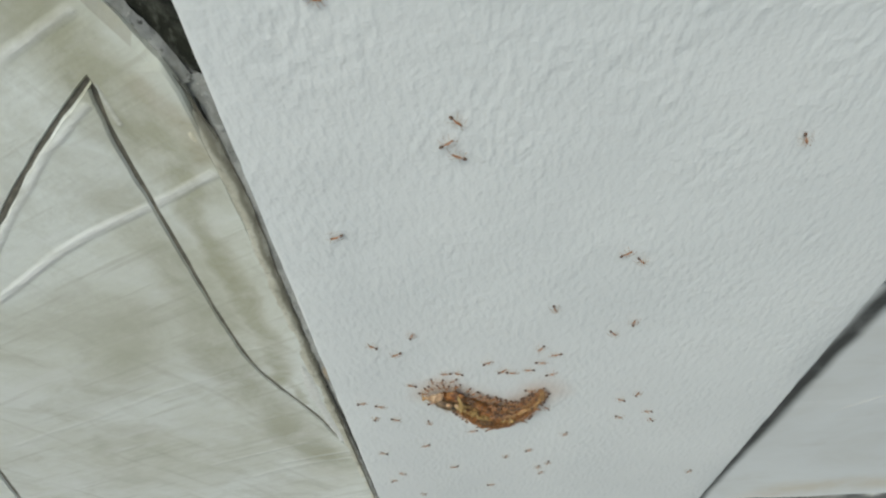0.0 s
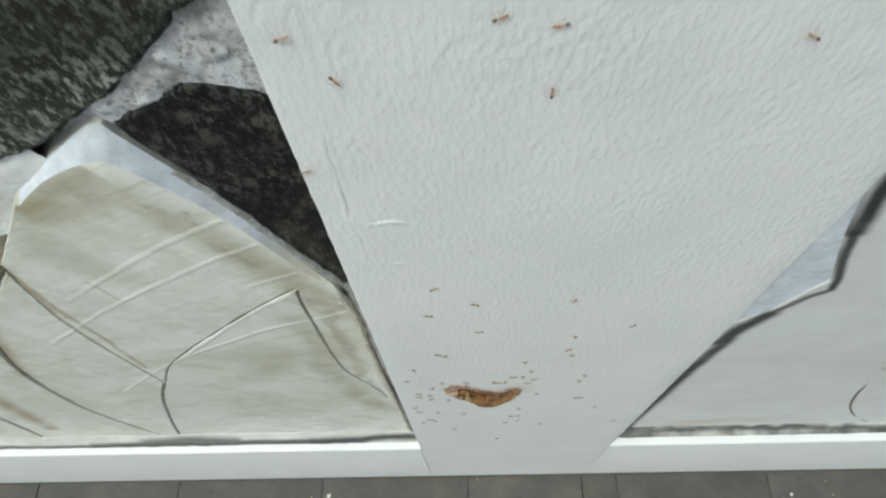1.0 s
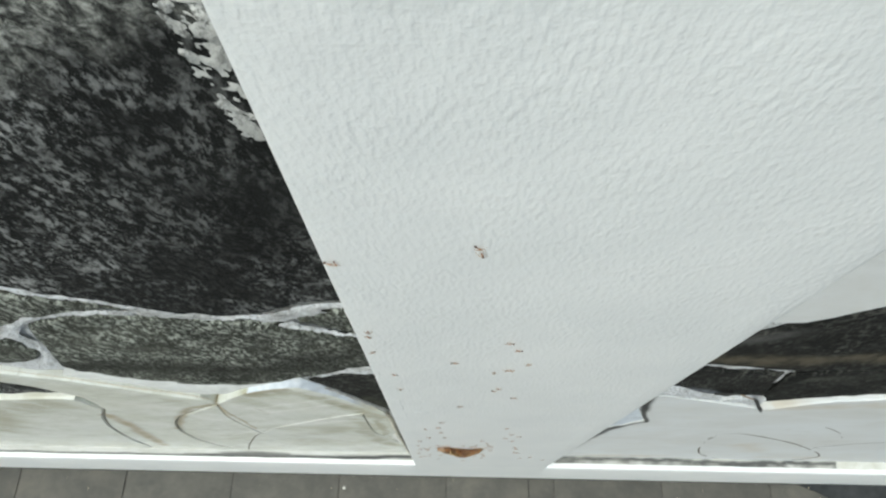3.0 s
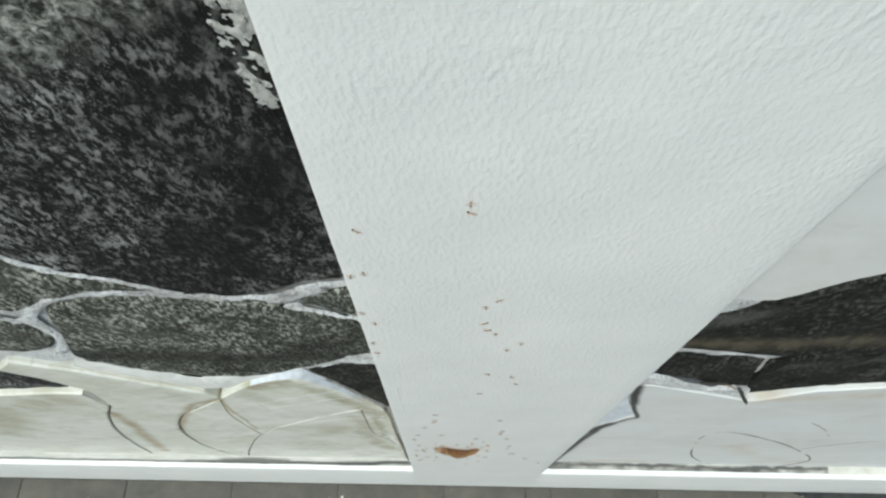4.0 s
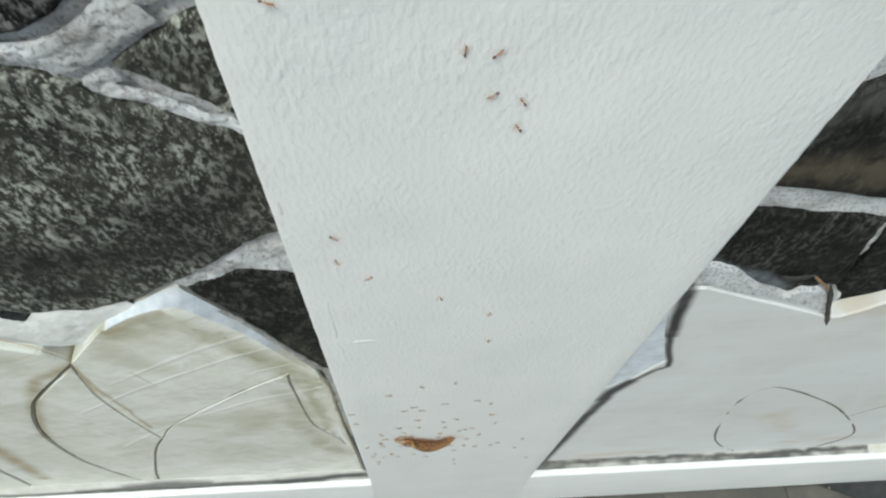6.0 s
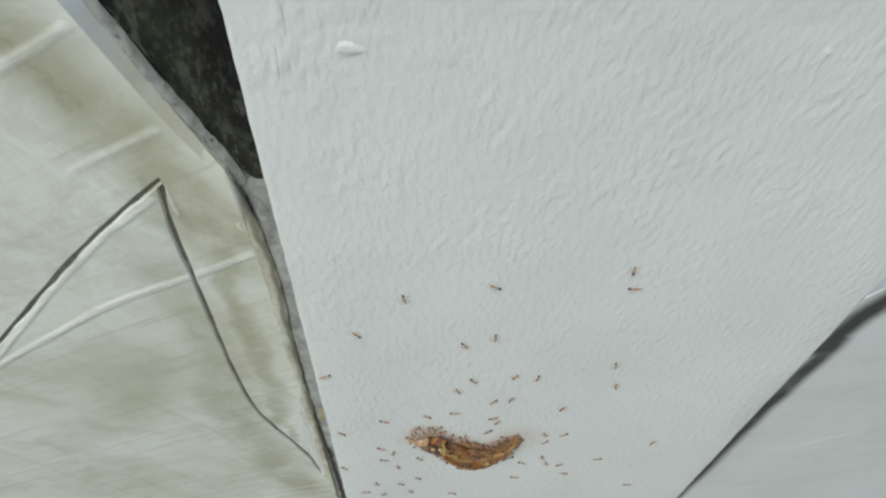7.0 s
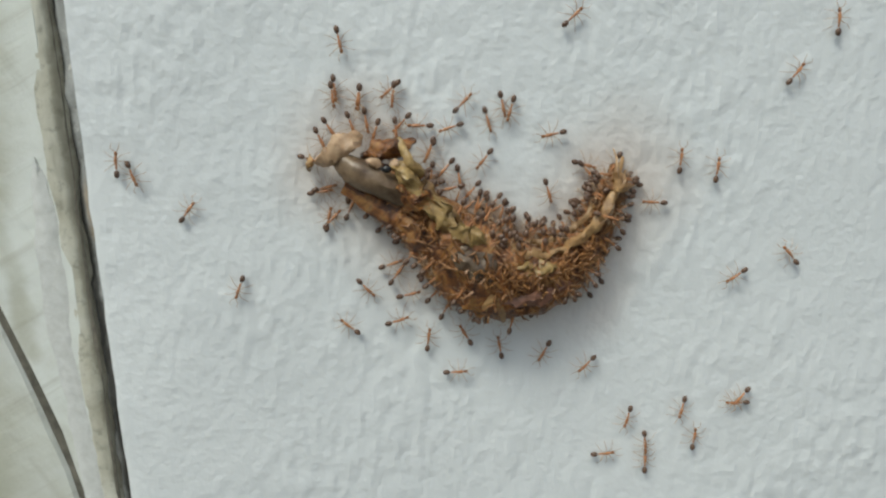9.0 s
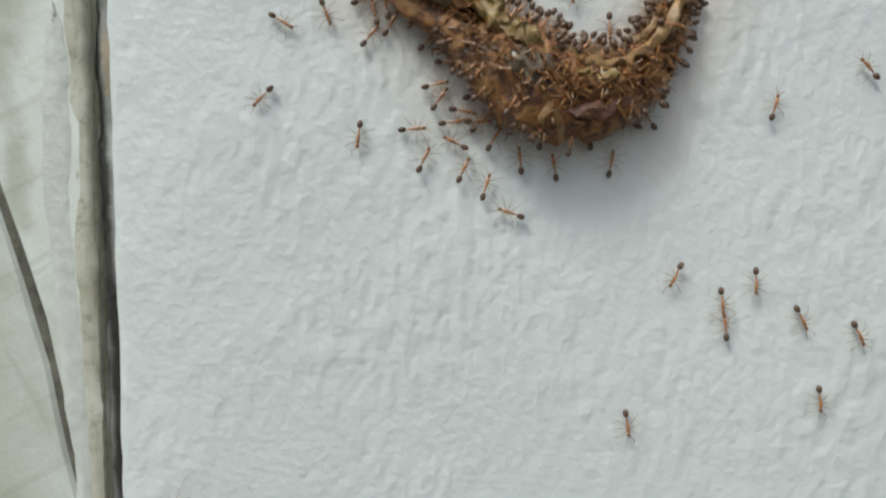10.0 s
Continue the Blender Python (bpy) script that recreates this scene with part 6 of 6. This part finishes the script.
PATHS.append([(0.0, 0.0928, 0.8464, 155), (1.5, 0.0901, 0.8476, 144), (2.0, 0.0836, 0.8531, 116), (2.5, 0.0825, 0.8633, 71), (4.0, 0.0897, 0.8712, 99), (5.0, 0.0684, 0.9511, 106), (10.0, 0.0666, 0.953, 133)])
PATHS.append([(0.0, 0.0753, 0.8213, 53), (1.5, 0.0781, 0.8251, 29), (2.0, 0.0891, 0.8291, 34), (2.5, 0.0837, 0.8288, 98), (4.0, 0.0717, 0.9493, 96), (4.5, 0.0732, 0.9333, 176), (5.0, 0.0709, 0.9293, 96), (10.0, 0.0729, 0.9392, 79)])
PATHS.append([(0.0, 0.0642, 0.8022, 66), (1.5, 0.0652, 0.8044, -14), (2.0, 0.0677, 0.7793, -52), (2.5, 0.0868, 0.7772, 5), (4.5, 0.1048, 0.7823, -75), (6.5, 0.0935, 0.7271, -105), (10.0, 0.0888, 0.7217, -131)])
PATHS.append([(0.0, 0.0042, 0.9109, -122), (1.5, 0.0021, 0.9075, -202), (2.0, 0.0067, 0.9173, -282), (2.5, 0.0084, 0.9244, -267), (4.0, 0.0035, 0.9896, -282), (4.5, 0.0183, 0.9717, -362), (5.0, 0.0032, 0.9753, -282), (10.0, 0.0032, 0.9767, -299)])
PATHS.append([(0.0, 0.0898, 0.9186, 95), (2.0, 0.0892, 0.9247, 51), (2.5, 0.0915, 0.9207, 131), (4.0, 0.0749, 0.9109, 199), (4.5, 0.0912, 0.9199, 279), (5.0, 0.0817, 0.9109, 217), (10.0, 0.0799, 0.9114, 297)])
PATHS.append([(0.0, 0.0067, 0.9379, 22), (2.0, 0.01, 0.9392, 102), (4.0, 0.0029, 0.9371, 113), (4.5, 0.0044, 0.9523, 39), (5.0, 0.0165, 0.9483, -20), (10.0, 0.0199, 0.9466, -25)])
PATHS.append([(0.0, 0.0575, 1.0607, -79), (2.5, 0.0581, 1.0575, -62), (4.0, 0.0601, 1.0557, -28), (4.5, 0.0612, 1.0559, -95), (5.0, 0.0603, 1.0564, -15), (10.0, 0.0628, 1.0632, 65)])
PATHS.append([(0.0, 0.064, 1.0434, 151), (2.5, 0.0605, 1.0453, 103), (4.0, 0.0595, 1.0629, 89), (4.5, 0.0609, 1.0619, 9), (5.0, 0.0687, 1.0553, -21), (10.0, 0.0692, 1.0587, 59)])
PATHS.append([(0.0, 0.0073, 1.0619, -136), (2.5, 0.0029, 1.0577, -87), (4.0, 0.0103, 0.9933, -85), (4.5, 0.0069, 1.0152, -165), (5.0, 0.0044, 1.0207, -245), (10.0, 0.005, 1.0271, -276)])
PATHS.append([(0.0, 0.0027, 1.0487, -115), (2.5, -0.0013, 1.04, -47), (4.0, 0.0123, 1.0384, -43), (4.5, 0.0076, 1.0317, -107), (5.0, 0.0072, 1.0221, -93), (10.0, 0.0071, 1.0206, -173)])
PATHS.append([(0.0, 0.0819, 0.4158, 141), (4.0, 0.0798, 0.4304, 196), (8.0, 0.0777, 0.445, 251), (8.5, 0.0757, 0.4432, 279), (9.0, 0.0766, 0.4441, 285), (9.5, 0.077, 0.4453, 271), (10.0, 0.0771, 0.4413, 271)])
PATHS.append([(0.0, 0.061, 0.4191, -89), (8.0, 0.0647, 0.4504, -96), (8.5, 0.0665, 0.4486, -105), (9.0, 0.0658, 0.4498, -130), (9.5, 0.0648, 0.4496, -128), (10.0, 0.0623, 0.4465, -128)])
PATHS.append([(0.0, 0.0653, 0.4076, 56), (4.0, 0.0879, 0.4112, -18), (8.0, 0.1105, 0.4148, -92), (8.5, 0.1094, 0.419, -106), (9.0, 0.1094, 0.4283, -147), (9.5, 0.1062, 0.4284, -217), (10.0, 0.1029, 0.4285, -287)])
PATHS.append([(0.0, 0.0979, 0.3584, -98), (4.0, 0.0783, 0.3661, -154), (8.0, 0.0588, 0.3737, -210), (8.25, 0.0619, 0.3853, -133), (8.5, 0.065, 0.3968, -56), (9.5, 0.0521, 0.4197, 16), (10.0, 0.0478, 0.4214, 63)])
PATHS.append([(0.0, 0.0489, 0.4323, 177), (4.0, 0.0486, 0.447, 241), (8.0, 0.0483, 0.4618, 305), (8.5, 0.0461, 0.461, 264), (9.0, 0.0457, 0.4604, 263), (9.5, 0.0447, 0.4628, 249), (10.0, 0.0432, 0.459, 249)])
PATHS.append([(0.0, 0.0917, 0.4296, 123), (4.0, 0.0824, 0.4452, 178), (8.0, 0.0732, 0.4609, 233), (8.25, 0.0739, 0.4625, 157), (8.5, 0.0745, 0.4641, 81), (9.0, 0.0806, 0.4721, 41), (10.0, 0.0837, 0.4747, 41)])
PATHS.append([(0.0, 0.0643, 0.4128, 77), (4.0, 0.0843, 0.4136, 3), (8.0, 0.1044, 0.4145, -70), (8.5, 0.1086, 0.4106, -103), (9.0, 0.1009, 0.404, -103), (9.5, 0.0988, 0.4015, -108), (10.0, 0.0994, 0.4011, -91)])
PATHS.append([(0.0, 0.1393, 0.4207, -199), (7.0, 0.1351, 0.4164, -169), (8.0, 0.1308, 0.4122, -139), (8.5, 0.1128, 0.4046, -173), (9.0, 0.1109, 0.4046, -180), (9.25, 0.1088, 0.4073, -136), (9.5, 0.1068, 0.4099, -92), (10.0, 0.1157, 0.3924, -65)])
PATHS.append([(0.0, 0.0829, 0.4191, -202), (7.0, 0.0878, 0.4225, -172), (8.0, 0.0928, 0.426, -142), (8.5, 0.0897, 0.4245, -193), (9.0, 0.0834, 0.4131, -136), (9.5, 0.0645, 0.4122, -180), (10.0, 0.061, 0.4128, -201)])
PATHS.append([(0.0, 0.0569, 0.4332, 99), (7.0, 0.0509, 0.4328, 129), (8.0, 0.0449, 0.4323, 159), (8.17, 0.0468, 0.4309, 217), (8.33, 0.0486, 0.4295, 276), (8.5, 0.0504, 0.4281, 335), (8.67, 0.0476, 0.426, 390), (8.83, 0.0448, 0.4239, 445), (9.0, 0.0419, 0.4218, 500), (9.5, 0.0371, 0.4286, 519), (9.75, 0.0374, 0.4269, 570), (10.0, 0.0378, 0.4253, 621)])
PATHS.append([(0.0, 0.0377, 0.4194, -83), (7.0, 0.0418, 0.4238, -53), (8.0, 0.0459, 0.4282, -23), (8.5, 0.0425, 0.431, -30), (9.0, 0.0452, 0.4285, -47), (9.5, 0.0454, 0.4256, 14), (10.0, 0.0462, 0.4261, 3)])
PATHS.append([(0.0, 0.0121, 0.3825, -214), (7.0, 0.012, 0.3765, -184), (8.0, 0.012, 0.3705, -154), (10.0, 0.0084, 0.3687, -154)])
PATHS.append([(0.0, 0.0188, 0.3508, -225), (7.0, 0.0148, 0.3553, -195), (8.0, 0.0108, 0.3597, -165), (10.0, 0.0069, 0.3587, -165)])
PATHS.append([(0.0, 0.0949, 0.3427, 68), (7.0, 0.096, 0.3486, 98), (8.0, 0.097, 0.3545, 128), (10.0, 0.0946, 0.3576, 128)])
PATHS.append([(0.0, 0.1796, 0.334, -101), (7.0, 0.1739, 0.3356, -71), (8.0, 0.1681, 0.3372, -41), (10.0, 0.1711, 0.3346, -41)])
PATHS.append([(0.0, 0.0123, 0.3395, 55), (7.0, 0.0177, 0.3423, 85), (8.0, 0.023, 0.345, 115), (10.0, 0.0213, 0.3486, 115)])

first_ant = build_ant()
ants = [first_ant] + [copy_thing(first_ant, Matrix()) for _ in PATHS[1:]]

# feeding ants round the carcass, heads towards it
FEED_X = [0.0416, 0.046, 0.0516, 0.0437, 0.0464, 0.0485, 0.0513, 0.0533, 0.0573, 0.0604, 0.0615, 0.0645, 0.0643, 0.0657, 0.0683, 0.0689, 0.0705, 0.0729, 0.0752, 0.0775, 0.0801, 0.0827, 0.0839, 0.0861, 0.0815, 0.0887, 0.0917, 0.09, 0.0883, 0.0857, 0.0848, 0.0836, 0.0811, 0.036, 0.0379, 0.0391, 0.0428, 0.0425, 0.04, 0.0383, 0.048, 0.0508, 0.0485, 0.0496, 0.0511, 0.0547, 0.0557, 0.058, 0.0653, 0.0735, 0.0612, 0.0687, 0.0776]
FEED_Z = [0.4633, 0.462, 0.4624, 0.4575, 0.458, 0.4564, 0.4563, 0.4571, 0.4529, 0.4496, 0.4484, 0.4456, 0.4432, 0.4415, 0.4435, 0.4421, 0.4411, 0.4399, 0.4388, 0.4384, 0.4405, 0.4411, 0.4405, 0.4443, 0.4489, 0.4497, 0.4447, 0.4463, 0.4356, 0.434, 0.4307, 0.426, 0.4259, 0.4513, 0.4457, 0.4397, 0.444, 0.4412, 0.4569, 0.4551, 0.4388, 0.4364, 0.4325, 0.4296, 0.4269, 0.4308, 0.4261, 0.4232, 0.4229, 0.4229, 0.4263, 0.4247, 0.4257]
feeders = []
for x, z in zip(FEED_X, FEED_Z):
    near = min(SPINE, key=lambda s: math.hypot(s[0] - x, s[1] - z) - s[2])
    heading = math.degrees(math.atan2(near[1] - z, near[0] - x)) + random.uniform(-30, 30)
    inside = math.hypot(near[0] - x, near[1] - z) / near[2]
    lift = 0.0 if inside > 1.15 else 0.0022 if inside > 0.8 else 0.0048
    ant = copy_thing(first_ant, Matrix())
    tagged(ant, "small amber ant feeding on the dead gecko", group="ants feeding on the gecko")
    d = radians(heading)
    feeders.append((ant, x + 0.0014 * math.cos(d), z + 0.0014 * math.sin(d), heading, lift))

for k in range(108):
    i = random.uniform(1.0, 10.5)
    a, b = int(i), i - int(i)
    x, z, r = (SPINE[a][c] * (1 - b) + SPINE[a + 1][c] * b for c in range(3))
    dx, dz = SPINE[a + 1][0] - SPINE[a][0], SPINE[a + 1][1] - SPINE[a][1]
    side = random.choice((-1, -1, 1)) / math.hypot(dx, dz)
    q = random.uniform(0.50, 1.25 if side < 0 else 1.0) * r + 0.0008
    px, pz = x - dz * side * -q, z + dx * side * -q
    heading = math.degrees(math.atan2(z - pz, x - px)) + random.uniform(-45, 45)
    ant = copy_thing(first_ant, Matrix())
    tagged(ant, "small amber ant feeding on the dead gecko", group="ants feeding on the gecko")
    feeders.append((ant, px, pz, heading, 0.0004 + 0.0058 * math.sqrt(max(0.0, 1 - (q / (r * 1.3)) ** 2)) * r / 0.006))

# ---- small marks on the floor ----
def floor_patch(points, z, mat, name, label, category):
    pts = outline_of([Vector(p) for p in points], 0.008, 0.0008, 4.0)
    bm = bmesh.new()
    lo = [bm.verts.new((p.x, p.y, z)) for p in pts]
    f = bm.faces.new(lo)
    got = bmesh.ops.extrude_face_region(bm, geom=[f])
    for v in got["geom"]:
        if isinstance(v, bmesh.types.BMVert):
            v.co.z += 0.0006
    return tagged(part(name, bm, mat, smooth=False), label, category)


floor_patch([(0.6867, -0.0013), (0.7333, -0.0200), (0.7800, -0.0507), (0.8533, -0.0933), (0.9333, -0.0867), (0.9600, -0.0013)], 0.0022, WET, "wet_stain", "dark wet stain on the grey floor tiles", "stain")
for x, y, a in [(-0.6233, -0.0944, 1), (-0.5869, -0.0841, 0.9), (-0.1389, -0.0237, 0.4), (0.24, -0.0555, 0.35), (0.1188, -0.1033, 0.2), (0.4672, -0.0312, 0.3)]:
    floor_patch([(x - .006 * a, y - .004 * a), (x + .002 * a, y - .007 * a), (x + .007 * a, y + .006 * a), (x, y + .003 * a), (x - .005 * a, y + .007 * a)], 0.0021, STREAK, "paint_flake", "small white paint flake on the floor tiles", "flake")
crumbs = bmesh.new()
for k in range(50):
    x, y, s = random.uniform(-0.7, 0.8), -abs(random.gauss(0, 0.09)) - 0.004, random.uniform(.0006, .0018)
    m = Matrix.Translation((x, y, 0.002 + s * 0.4)) @ Euler((random.uniform(0, 3), random.uniform(0, 3), 0)).to_matrix().to_4x4() @ Matrix.Diagonal((s, s * 0.7, s * 0.6, 1))
    bmesh.ops.create_icosphere(crumbs, subdivisions=1, radius=1, matrix=m)
tagged(part("crumbs", crumbs, STAIN), "tiny pale crumbs of mortar on the floor", "crumbs", kind="stuff")

# ---- floor tiles: one by one along the wall ----
TILE_W = 0.1967
tile_bm = box(-TILE_W / 2 + 0.0012, TILE_W / 2 - 0.0012, -TILE_W / 2 + 0.0012, TILE_W / 2 - 0.0012, -0.008, 0.0, 0.0012, 2)
first = part("tile", tile_bm, TILE, floor)
tile_mesh = first.data
first.location = (0.048 - TILE_W / 2, -TILE_W / 2 - 0.001, 0)
for i in range(-9, 11):
    for j in range(8):
        if (i, j) == (0, 0):
            continue
        t = new("tile", tile_mesh)
        t.parent = floor
        t.location = (0.048 - TILE_W / 2 + i * TILE_W, -TILE_W / 2 - 0.001 - j * TILE_W, random.uniform(-0.0006, 0.0006))
crack = smooth_line([(0.1979, -0.0040), (0.1981, -0.0333), (0.1969, -0.0593), (0.2187, -0.0773), (0.2416, -0.0961), (0.2460, -0.1173), (0.2473, -0.1420), (0.2533, -0.2000)], 6)
part("crack", tube([(p.x + 0.0008 * noise.noise(Vector((k, 0, 0))), p.y, 0.0003) for k, p in enumerate(crack)], [0.0011 + 0.0004 * noise.noise(Vector((k * 0.6, 2, 0))) for k in range(len(crack))], 6), SOOT, floor, "dark crack across a tile")


def motions():
    for ant, rows in zip(ants, PATHS):
        walk(ant, [(t, on_wall(x, z, h)) for t, x, z, h in rows])
    for k, (ant, x, z, h, lift) in enumerate(feeders):
        rows = []
        for i in range(21):
            w = 7 * noise.noise(Vector((k * 3.1, i * 0.8, 0)))
            s = 0.0004 * noise.noise(Vector((k * 1.7, i * 0.9, 9)))
            rows.append((i * 0.5, on_wall(x + s, z + s, h + w, lift)))
        walk(ant, rows)


motions()
